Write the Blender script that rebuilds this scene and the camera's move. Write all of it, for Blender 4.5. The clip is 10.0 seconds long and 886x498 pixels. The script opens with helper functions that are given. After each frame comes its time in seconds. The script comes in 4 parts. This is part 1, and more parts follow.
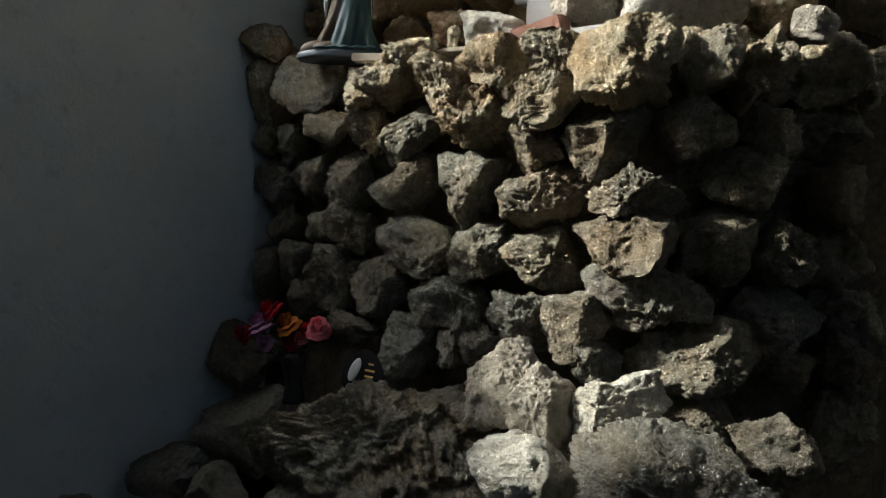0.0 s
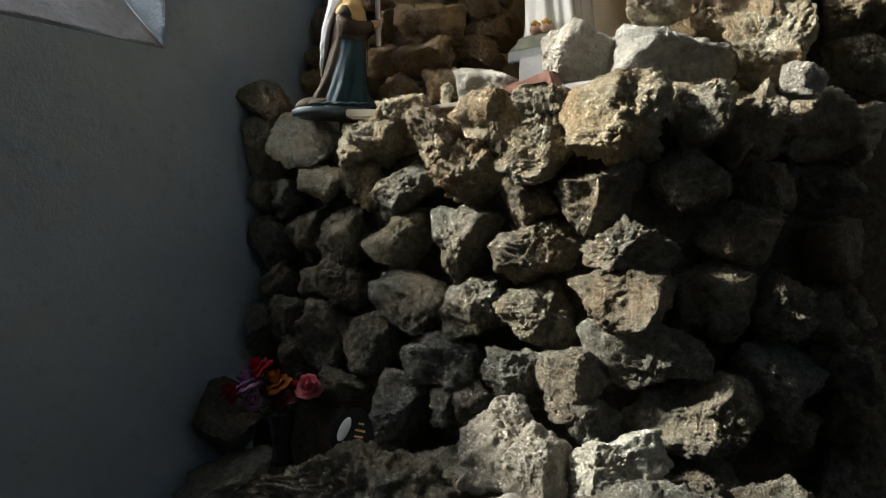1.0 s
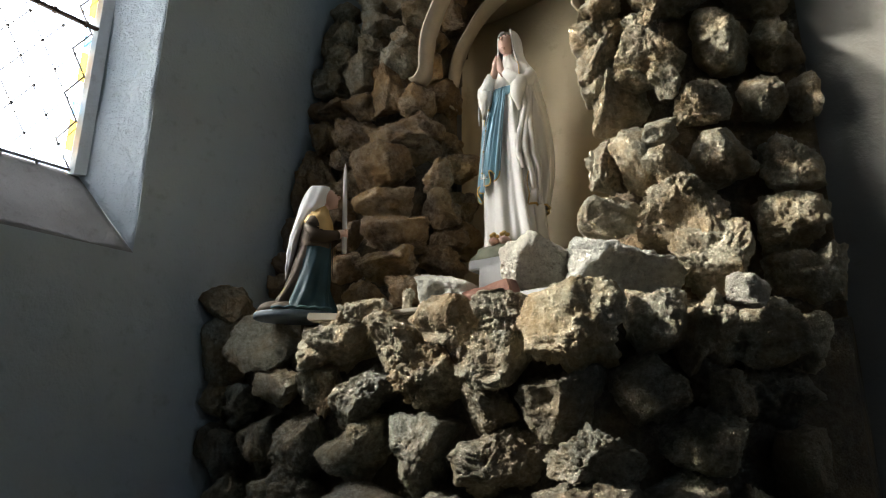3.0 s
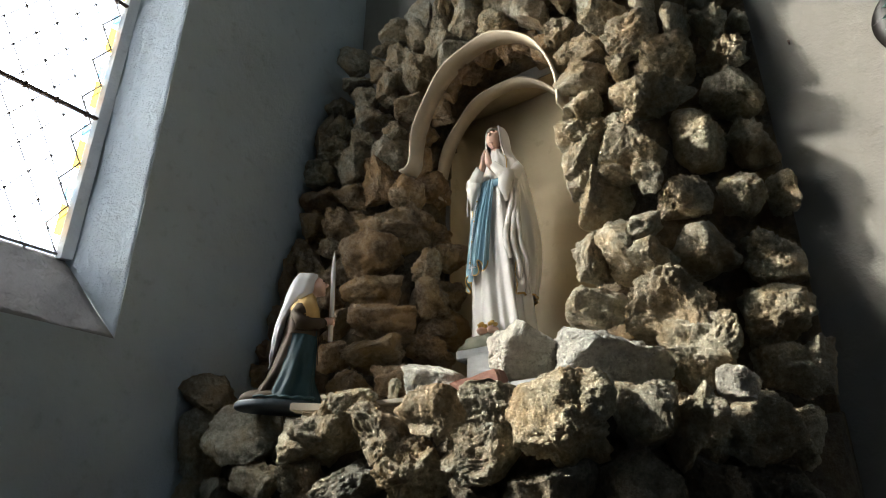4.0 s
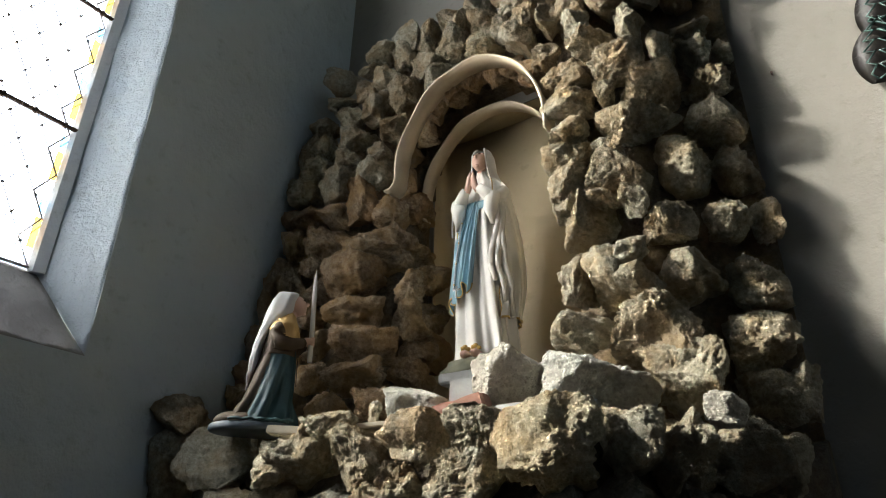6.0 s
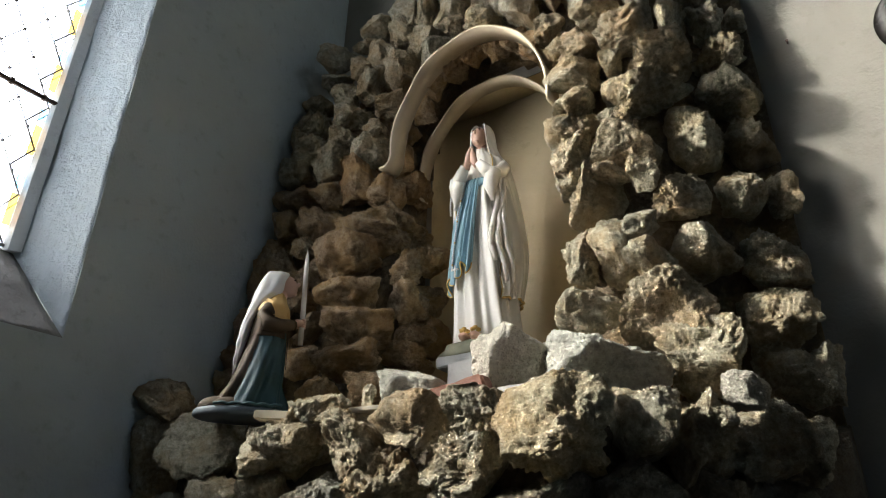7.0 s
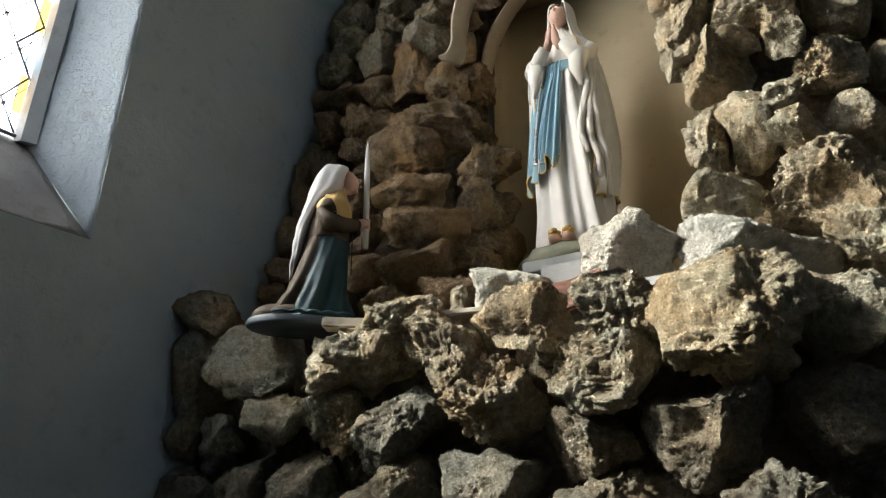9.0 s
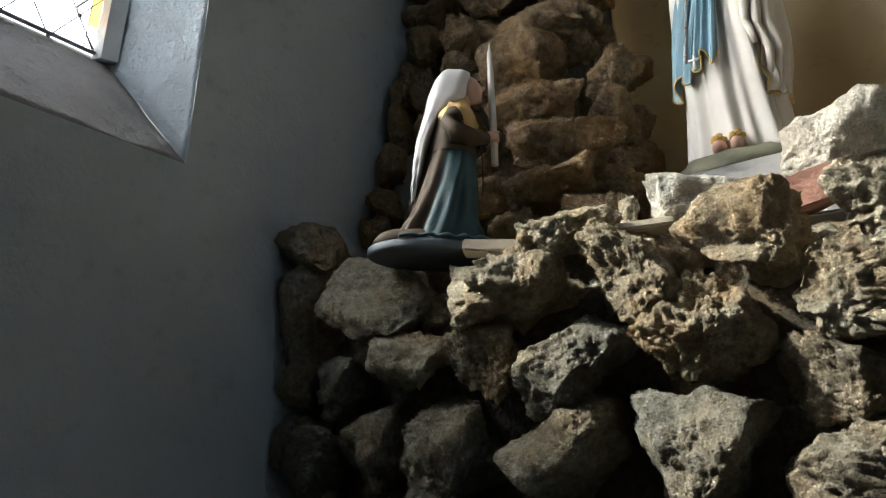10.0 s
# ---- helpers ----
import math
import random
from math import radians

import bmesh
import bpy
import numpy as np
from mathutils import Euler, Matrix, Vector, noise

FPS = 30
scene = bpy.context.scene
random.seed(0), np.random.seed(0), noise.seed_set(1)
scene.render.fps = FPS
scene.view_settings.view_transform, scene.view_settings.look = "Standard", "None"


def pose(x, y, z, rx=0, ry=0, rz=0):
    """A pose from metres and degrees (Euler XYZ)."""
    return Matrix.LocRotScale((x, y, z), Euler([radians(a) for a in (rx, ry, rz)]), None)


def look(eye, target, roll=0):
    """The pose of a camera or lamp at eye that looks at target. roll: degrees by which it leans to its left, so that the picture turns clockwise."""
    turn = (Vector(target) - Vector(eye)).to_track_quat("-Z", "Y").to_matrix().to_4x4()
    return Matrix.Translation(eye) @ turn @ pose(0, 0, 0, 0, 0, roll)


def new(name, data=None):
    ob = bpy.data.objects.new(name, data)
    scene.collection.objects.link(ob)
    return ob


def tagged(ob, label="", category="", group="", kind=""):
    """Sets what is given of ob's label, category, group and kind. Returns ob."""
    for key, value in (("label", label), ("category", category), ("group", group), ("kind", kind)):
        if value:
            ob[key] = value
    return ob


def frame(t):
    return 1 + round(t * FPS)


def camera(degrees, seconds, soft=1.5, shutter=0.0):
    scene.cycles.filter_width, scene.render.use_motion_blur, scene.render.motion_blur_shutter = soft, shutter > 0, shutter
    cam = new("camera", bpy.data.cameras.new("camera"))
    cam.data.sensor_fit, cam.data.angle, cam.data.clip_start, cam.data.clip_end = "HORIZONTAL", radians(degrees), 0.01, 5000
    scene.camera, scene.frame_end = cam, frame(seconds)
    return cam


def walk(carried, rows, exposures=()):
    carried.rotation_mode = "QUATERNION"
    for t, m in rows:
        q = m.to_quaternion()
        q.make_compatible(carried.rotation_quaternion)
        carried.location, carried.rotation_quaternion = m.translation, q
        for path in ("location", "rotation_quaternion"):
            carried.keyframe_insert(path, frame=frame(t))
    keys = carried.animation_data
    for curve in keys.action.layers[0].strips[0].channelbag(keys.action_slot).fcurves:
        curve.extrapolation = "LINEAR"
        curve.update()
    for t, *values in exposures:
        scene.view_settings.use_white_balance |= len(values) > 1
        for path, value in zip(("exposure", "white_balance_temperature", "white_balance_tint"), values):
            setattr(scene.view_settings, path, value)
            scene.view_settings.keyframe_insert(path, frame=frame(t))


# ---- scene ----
cam = camera(68.6, 10.0, 1.0)
PATH = [
    (0, (2.68, -2.673, 1.427), (1.377, -1.176, 1.183), -0.0),
    (0.5, (2.677, -2.66, 1.421), (1.366, -1.163, 1.218), 0.1),
    (1, (2.672, -2.637, 1.414), (1.364, -1.126, 1.346), 0.0),
    (1.5, (2.683, -2.621, 1.417), (1.388, -1.099, 1.503), -0.2),
    (2, (2.681, -2.613, 1.412), (1.415, -1.084, 1.659), -0.0),
    (2.5, (2.68, -2.612, 1.412), (1.45, -1.089, 1.816), 0.1),
    (3, (2.682, -2.601, 1.41), (1.494, -1.09, 1.965), 0.2),
    (3.2, (2.681, -2.596, 1.405), (1.511, -1.099, 2.027), 0.3),
    (4.3, (2.677, -2.601, 1.403), (1.594, -1.153, 2.257), 0.5),
    (4.5, (2.68, -2.602, 1.4), (1.604, -1.158, 2.269), 0.5),
    (5, (2.679, -2.594, 1.401), (1.613, -1.151, 2.285), 0.6),
    (6.5, (2.601, -2.55, 1.398), (1.579, -1.077, 2.287), 0.9),
    (7, (2.549, -2.455, 1.4), (1.521, -0.978, 2.272), 0.8),
    (7.5, (2.425, -2.451, 1.392), (1.393, -0.965, 2.245), 1.0),
    (8, (2.234, -2.494, 1.373), (1.196, -0.998, 2.202), 1.1),
    (8.5, (2.153, -2.426, 1.358), (1.102, -0.916, 2.145), 0.9),
    (9, (2.074, -2.275, 1.365), (1.005, -0.75, 2.094), 0.7),
    (9.5, (1.909, -2.199, 1.348), (0.796, -0.679, 2.018), 0.6),
    (10, (1.649, -2.181, 1.351), (0.45, -0.703, 1.965), 0.5),
]
EXPOSURES = [(0.0, 2.1), (10.0, 2.2)]
walk(cam, [(t, look(eye, target, roll)) for t, eye, target, roll in PATH], EXPOSURES)

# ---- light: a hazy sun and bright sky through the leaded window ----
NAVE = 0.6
SUN_HEIGHT, SUN_SIDE = 36.0, 56.0     # elevation, and angle from the back wall's normal
sun = new("sun", bpy.data.lights.new("sun", "SUN"))
sun.data.energy, sun.data.angle, sun.data.color = 1.55, radians(3.0), (1.0, 0.975, 0.895)
ray = Vector((math.sin(radians(SUN_SIDE)) * math.cos(radians(SUN_HEIGHT)), math.cos(radians(SUN_SIDE)) * math.cos(radians(SUN_HEIGHT)), -math.sin(radians(SUN_HEIGHT))))
sun.matrix_world = look((-3.0, -4.0, 6.0), Vector((-3.0, -4.0, 6.0)) + ray)
world = bpy.data.worlds.new("world")
scene.world = world
world.use_nodes = True
wn = world.node_tree
sky = wn.nodes.new("ShaderNodeTexSky")
sky.sky_type, sky.sun_disc = "NISHITA", False
sky.sun_elevation, sky.sun_rotation = radians(SUN_HEIGHT), radians(180 + SUN_SIDE)
sky.dust_density, sky.air_density = 2.0, 1.0
wn.links.new(sky.outputs[0], wn.nodes["Background"].inputs[0])
wn.nodes["Background"].inputs[1].default_value = 0.15
# daylight scattered by the old glass of the window beside the grotto
lamp = new("window_light", bpy.data.lights.new("window_light", "AREA"))
lamp.data.shape, lamp.data.size, lamp.data.size_y, lamp.data.energy, lamp.data.color = "RECTANGLE", 1.56, 4.86, 21.0, (0.93, 0.97, 1.0)
lamp.matrix_world = look((-0.36, -2.265, 5.0), (1.0, -2.265, 5.0))
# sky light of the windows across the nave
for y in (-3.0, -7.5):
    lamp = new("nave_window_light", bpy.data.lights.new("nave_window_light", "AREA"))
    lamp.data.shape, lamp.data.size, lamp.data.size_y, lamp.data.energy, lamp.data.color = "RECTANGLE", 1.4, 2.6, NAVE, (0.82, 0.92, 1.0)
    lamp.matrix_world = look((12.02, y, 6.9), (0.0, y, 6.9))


# ---- materials ----
def shader(name, base, rough=0.8, metal=0.0):
    m = bpy.data.materials.new(name)
    m.use_nodes = True
    b = m.node_tree.nodes["Principled BSDF"]
    b.inputs["Base Color"].default_value = (*base, 1)
    b.inputs["Roughness"].default_value = rough
    b.inputs["Metallic"].default_value = metal
    return m, m.node_tree, b


def tex_noise(nt, scale, detail=6.0, rough=0.6, coord="Object", offset=None):
    c = nt.nodes.new("ShaderNodeTexCoord")
    n = nt.nodes.new("ShaderNodeTexNoise")
    n.inputs["Scale"].default_value, n.inputs["Detail"].default_value, n.inputs["Roughness"].default_value = scale, detail, rough
    if offset is None:
        nt.links.new(c.outputs[coord], n.inputs["Vector"])
    else:
        add = nt.nodes.new("ShaderNodeVectorMath")
        nt.links.new(c.outputs[coord], add.inputs[0])
        nt.links.new(offset, add.inputs[1])
        nt.links.new(add.outputs[0], n.inputs["Vector"])
    return n


def ramp(nt, source, stops):
    r = nt.nodes.new("ShaderNodeValToRGB")
    while len(r.color_ramp.elements) < len(stops):
        r.color_ramp.elements.new(0.5)
    for e, (at, col) in zip(r.color_ramp.elements, stops):
        e.position, e.color = at, (*col, 1)
    nt.links.new(source, r.inputs[0])
    return r.outputs[0]


def blend(nt, kind, factor, a, b):
    n = nt.nodes.new("ShaderNodeMixRGB")
    n.blend_type = kind
    for socket, value in zip(n.inputs, (factor, a, b)):
        if isinstance(value, (int, float)):
            socket.default_value = value
        elif isinstance(value, tuple):
            socket.default_value = (*value, 1)
        else:
            nt.links.new(value, socket)
    return n.outputs[0]


def bump(nt, bsdf, height, strength, distance, below=None):
    n = nt.nodes.new("ShaderNodeBump")
    n.inputs["Strength"].default_value, n.inputs["Distance"].default_value = strength, distance
    nt.links.new(height, n.inputs["Height"])
    if below is not None:
        nt.links.new(below, n.inputs["Normal"])
    nt.links.new(n.outputs[0], bsdf.inputs["Normal"])
    return n.outputs[0]


def stone_material(name, dark, mid, light, rust=0.5):
    """Weathered tufa: each stone with its own tint, ochre stains, pale scuffs, pits."""
    m, nt, b = shader(name, mid, 0.93)
    info = nt.nodes.new("ShaderNodeObjectInfo")
    shift = nt.nodes.new("ShaderNodeVectorMath")
    shift.operation = "SCALE"
    shift.inputs[0].default_value = (37.0, 19.0, 53.0)
    nt.links.new(info.outputs["Random"], shift.inputs["Scale"])
    o = shift.outputs[0]
    broad = tex_noise(nt, 6.0, 5, 0.6, offset=o)
    fine = tex_noise(nt, 45.0, 8, 0.7, offset=o)
    grit = tex_noise(nt, 160.0, 4, 0.7, offset=o)
    colour = ramp(nt, fine.outputs[0], [(0.3, dark), (0.5, mid), (0.72, light)])
    stain = ramp(nt, broad.outputs[0], [(0.42, (0, 0, 0)), (0.62, (1, 1, 1))])
    stain_by = blend(nt, "MULTIPLY", 1.0, stain, (rust, rust, rust))
    colour = blend(nt, "MIX", stain_by, colour, (0.45, 0.285, 0.12))
    tint = ramp(nt, info.outputs["Random"], [(0.0, (0.78, 0.74, 0.68)), (0.35, (1.0, 0.96, 0.9)), (0.7, (0.92, 0.95, 0.96)), (1.0, (1.14, 1.1, 1.0))])
    colour = blend(nt, "MULTIPLY", 1.0, colour, tint)
    specks = ramp(nt, grit.outputs[0], [(0.3, (0.5, 0.47, 0.45)), (0.42, (1, 1, 1))])
    colour = blend(nt, "MULTIPLY", 0.7, colour, specks)
    nt.links.new(colour, b.inputs["Base Color"])
    b.inputs["Specular IOR Level"].default_value = 0.2
    b.inputs["Roughness"].default_value = 0.97
    first = bump(nt, b, fine.outputs[0], 1.0, 0.022)
    cells = nt.nodes.new("ShaderNodeTexVoronoi")
    cells.inputs["Scale"].default_value = 90.0
    nt.links.new(fine.inputs["Vector"].links[0].from_socket, cells.inputs["Vector"])
    first = bump(nt, b, ramp(nt, cells.outputs["Distance"], [(0.0, (0, 0, 0)), (0.4, (1, 1, 1))]), 0.9, 0.008, first)
    bump(nt, b, grit.outputs[0], 1.0, 0.008, first)
    return m


def plaster_material(name, base, spread=0.06, lumps=0.5, dirt=(0.6, 0.58, 0.55)):
    m, nt, b = shader(name, base, 0.9)
    broad, mid, fine = tex_noise(nt, 1.3, 4), tex_noise(nt, 14.0, 6), tex_noise(nt, 90.0, 5)
    hi = tuple(min(1, c * (1 + spread)) for c in base)
    lo = tuple(c * (1 - 1.6 * spread) for c in base)
    colour = ramp(nt, broad.outputs[0], [(0.3, lo), (0.7, hi)])
    spots = ramp(nt, mid.outputs[0], [(0.25, dirt), (0.42, (1, 1, 1))])
    colour = blend(nt, "MULTIPLY", 0.5, colour, spots)
    nt.links.new(colour, b.inputs["Base Color"])
    b.inputs["Specular IOR Level"].default_value = 0.25
    first = bump(nt, b, mid.outputs[0], 0.35 * lumps, 0.03)
    bump(nt, b, fine.outputs[0], 0.5 * lumps, 0.006, first)
    return m


def paint_material(name, base, rough=0.55, wear=0.25, scale=30.0):
    m, nt, b = shader(name, base, rough)
    broad, fine = tex_noise(nt, scale / 4, 5), tex_noise(nt, scale, 6)
    lo = tuple(c * (1 - wear) for c in base)
    hi = tuple(min(1, c * (1 + wear * 0.5)) for c in base)
    nt.links.new(ramp(nt, broad.outputs[0], [(0.3, lo), (0.7, hi)]), b.inputs["Base Color"])
    bump(nt, b, fine.outputs[0], 0.12, 0.004)
    return m


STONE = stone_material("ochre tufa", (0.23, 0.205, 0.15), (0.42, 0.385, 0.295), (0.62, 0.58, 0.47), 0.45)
# tufa of the lower courses: the weaker light low down is in the colour
SHADED_STONE = stone_material("shaded grey tufa", (0.125, 0.119, 0.098), (0.225, 0.219, 0.184), (0.365, 0.359, 0.31), 0.15)
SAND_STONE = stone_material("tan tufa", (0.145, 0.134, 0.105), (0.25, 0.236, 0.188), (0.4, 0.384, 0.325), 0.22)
PALE_STONE = stone_material("pale limestone", (0.4, 0.39, 0.345), (0.6, 0.59, 0.53), (0.74, 0.73, 0.67), 0.12)
RUST_STONE = stone_material("rusty brown tufa", (0.2, 0.145, 0.095), (0.39, 0.295, 0.2), (0.58, 0.48, 0.35), 0.7)
MORTAR = stone_material("old mortar", (0.07, 0.062, 0.05), (0.13, 0.115, 0.093), (0.2, 0.18, 0.145), 0.2)
# lighter copy of the mortar: light in the upper gaps, put into colour
LIT_MORTAR = stone_material("lit brown mortar", (0.1, 0.075, 0.05), (0.18, 0.14, 0.095), (0.28, 0.22, 0.16), 0.4)
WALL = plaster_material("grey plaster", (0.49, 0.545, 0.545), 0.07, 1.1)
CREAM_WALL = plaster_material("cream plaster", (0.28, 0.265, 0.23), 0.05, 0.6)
NICHE = plaster_material("ochre cream plaster", (0.55, 0.46, 0.3), 0.06, 0.3)
REVEAL = plaster_material("rough white plaster", (0.47, 0.54, 0.59), 0.08, 2.2)
FILLET = plaster_material("white fillet paint", (0.68, 0.72, 0.74), 0.08, 0.5)
SILL = plaster_material("worn sill plaster", (0.3, 0.29, 0.285), 0.25, 2.0)
FLOOR = plaster_material("stone floor", (0.035, 0.033, 0.031), 0.2, 0.4)
CEILING = plaster_material("ceiling plaster", (0.42, 0.41, 0.39), 0.05, 0.3)
IRON = paint_material("rusty iron", (0.1, 0.06, 0.04), 0.7, 0.5)
LEAD = paint_material("weathered lead", (0.3, 0.28, 0.28), 0.6, 0.3)
BAND = paint_material("cream painted band", (0.55, 0.46, 0.33), 0.6, 0.12)
WHITE = paint_material("cream gypsum paint", (0.8, 0.77, 0.69), 0.45, 0.08)
VEIL = paint_material("white gypsum paint", (0.76, 0.75, 0.73), 0.5, 0.08)
BLUE = paint_material("pale blue paint", (0.24, 0.42, 0.5), 0.45, 0.2)
GOLD = paint_material("gilding", (0.68, 0.45, 0.13), 0.35, 0.2)
SKIN = paint_material("flesh paint", (0.72, 0.47, 0.36), 0.5, 0.1)
BROWN = paint_material("brown paint", (0.07, 0.045, 0.022), 0.75, 0.3)
DUST = paint_material("dusty brown paint", (0.23, 0.16, 0.115), 0.7, 0.2)
YELLOW = paint_material("ochre yellow paint", (0.55, 0.36, 0.13), 0.6, 0.15)
TEAL = paint_material("dark teal paint", (0.022, 0.065, 0.075), 0.7, 0.35)
SLATE = paint_material("slate blue paint", (0.08, 0.105, 0.13), 0.6, 0.25)
GREEN_ROCK = paint_material("mossy green paint", (0.2, 0.2, 0.13), 0.7, 0.35)
CANDLE = paint_material("ivory wax paint", (0.66, 0.63, 0.58), 0.5, 0.1)
GREY_BLOCK = plaster_material("pale grey concrete", (0.3, 0.3, 0.29), 0.1, 0.4)
CREAM_BLOCK = plaster_material("cream concrete", (0.42, 0.385, 0.31), 0.1, 0.4)
BRICK = plaster_material("red brick", (0.36, 0.2, 0.15), 0.2, 0.8)
BLACK = paint_material("black granite", (0.02, 0.02, 0.022), 0.15, 0.3)
LEAF = paint_material("dark artificial leaf", (0.03, 0.06, 0.025), 0.5, 0.3)
GREEN_METAL = paint_material("green patinated metal", (0.05, 0.12, 0.1), 0.45, 0.3)
DARK_METAL = paint_material("dark bronze", (0.03, 0.026, 0.022), 0.5, 0.3)


# ---- mesh helpers ----
def mesh_object(name, bm, mats, parent=None, label="", smooth=False):
    me = bpy.data.meshes.new(name)
    bm.normal_update()
    bm.to_mesh(me)
    bm.free()
    for m in mats if isinstance(mats, (list, tuple)) else [mats]:
        me.materials.append(m)
    if smooth:
        me.polygons.foreach_set("use_smooth", [True] * len(me.polygons))
    ob = new(name, me)
    if parent is not None:
        ob.parent = parent
    if label:
        ob["label"] = label
    return ob


def part(name, bm, material, parent, label="", smooth=False):
    return mesh_object(name, bm, material, parent, label, smooth)


def add_box(bm, x0, x1, y0, y1, z0, z1, bevel=0.0, mat=0):
    made = bmesh.ops.create_cube(bm, size=1.0, matrix=Matrix.LocRotScale(((x0 + x1) / 2, (y0 + y1) / 2, (z0 + z1) / 2), None, (x1 - x0, y1 - y0, z1 - z0)))
    vs = made["verts"]
    if bevel:
        es = list({e for v in vs for e in v.link_edges})
        bmesh.ops.bevel(bm, geom=es, offset=bevel, segments=2, affect="EDGES")
    if mat:
        for f in bm.faces:
            if f.material_index == 0 and all(v in vs for v in f.verts):
                f.material_index = mat
    return vs


def add_tube(bm, points, radius, sides=8, mat=0, caps=True):
    """A round bar along points; radius: one number or one for each point."""
    rings = []
    n = len(points)
    for i, p in enumerate(points):
        p = Vector(p)
        ahead = Vector(points[min(i + 1, n - 1)]) - Vector(points[max(i - 1, 0)])
        turn = ahead.to_track_quat("Z", "Y").to_matrix()
        r = radius[i] if isinstance(radius, (list, tuple)) else radius
        rings.append([bm.verts.new(p + turn @ Vector((r * math.cos(2 * math.pi * k / sides), r * math.sin(2 * math.pi * k / sides), 0))) for k in range(sides)])
    for a, b in zip(rings, rings[1:]):
        for k in range(sides):
            f = bm.faces.new((a[k], a[(k + 1) % sides], b[(k + 1) % sides], b[k]))
            f.material_index = mat
    if caps:
        bm.faces.new(list(reversed(rings[0]))).material_index = mat
        bm.faces.new(rings[-1]).material_index = mat


def spline(keys, z):
    """Smoothly read a table of (z, values...) at z."""
    zs = [k[0] for k in keys]
    i = max(0, min(len(zs) - 2, sum(1 for q in zs if q <= z) - 1))
    t = (z - zs[i]) / (zs[i + 1] - zs[i])
    t = min(1, max(0, t))
    a, b = keys[i], keys[i + 1]
    pa, pb = keys[max(i - 1, 0)], keys[min(i + 2, len(keys) - 1)]
    out = []
    for k in range(1, len(a)):
        ma, mb = (b[k] - pa[k]) / 2, (pb[k] - a[k]) / 2
        out.append((2 * t**3 - 3 * t**2 + 1) * a[k] + (t**3 - 2 * t**2 + t) * ma + (3 * t**2 - 2 * t**3) * b[k] + (t**3 - t**2) * mb)
    return out


def add_loft(bm, keys, steps, sides, folds=None, mat=0, paint=None, arc=None, cap=True):
    """A body of rings from a table of (z, cx, cy, rx, ry); folds(theta, s) scales the radius; paint(theta, s) gives a material;
    arc: (from, to) in radians leaves the ring open."""
    z0, z1 = keys[0][0], keys[-1][0]
    rings = []
    for i in range(steps + 1):
        s = i / steps
        z = z0 + (z1 - z0) * s
        cx, cy, rx, ry = spline(keys, z)
        ring = []
        for k in range(sides + (1 if arc else 0)):
            th = 2 * math.pi * k / sides if not arc else arc[0] + (arc[1] - arc[0]) * k / sides
            f = 1 + (folds(th, s) if folds else 0)
            ring.append(bm.verts.new((cx + rx * f * math.cos(th), cy + ry * f * math.sin(th), z)))
        rings.append(ring)
    for i in range(steps):
        for k in range(sides):
            a, b = rings[i], rings[i + 1]
            k2 = k + 1 if arc else (k + 1) % sides
            f = bm.faces.new((a[k], a[k2], b[k2], b[k]))
            th = 2 * math.pi * (k + 0.5) / sides if not arc else arc[0] + (arc[1] - arc[0]) * (k + 0.5) / sides
            f.material_index = paint(th, (i + 0.5) / steps) if paint else mat
    if cap and not arc:
        bm.faces.new(list(reversed(rings[0]))).material_index = mat
        bm.faces.new(rings[-1]).material_index = mat


def add_ball(bm, at, radii, mat=0, sub=3, turn=None):
    m = Matrix.LocRotScale(at, turn, radii)
    made = bmesh.ops.create_icosphere(bm, subdivisions=sub, radius=1.0, matrix=m)
    done = set()
    for v in made["verts"]:
        for f in v.link_faces:
            if f not in done:
                done.add(f)
                f.material_index = mat


# ---- stones ----
def lattice(seed):
    return np.random.RandomState(seed).rand(32, 32, 32).astype(np.float32) * 2 - 1


LATTICE = lattice(7)


def field(p):
    """Smooth noise from -1 to 1 at points p (n x 3)."""
    i = np.floor(p).astype(int)
    f = p - i
    f = f * f * f * (f * (f * 6 - 15) + 10)
    i &= 31
    j = (i + 1) & 31
    x0, y0, z0, x1, y1, z1 = i[:, 0], i[:, 1], i[:, 2], j[:, 0], j[:, 1], j[:, 2]
    fx, fy, fz = f[:, 0], f[:, 1], f[:, 2]
    a = LATTICE[x0, y0, z0] * (1 - fx) + LATTICE[x1, y0, z0] * fx
    b = LATTICE[x0, y1, z0] * (1 - fx) + LATTICE[x1, y1, z0] * fx
    c = LATTICE[x0, y0, z1] * (1 - fx) + LATTICE[x1, y0, z1] * fx
    d = LATTICE[x0, y1, z1] * (1 - fx) + LATTICE[x1, y1, z1] * fx
    return (a * (1 - fy) + b * fy) * (1 - fz) + (c * (1 - fy) + d * fy) * fz


def unit_ball(sub):
    bm = bmesh.new()
    bmesh.ops.create_icosphere(bm, subdivisions=sub, radius=1.0)
    bm.verts.ensure_lookup_table()
    vs = np.array([v.co[:] for v in bm.verts])
    fs = [[v.index for v in f.verts] for f in bm.faces]
    bm.free()
    return vs, fs


BALLS = {s: unit_ball(s) for s in (4, 5, 6, 7)}


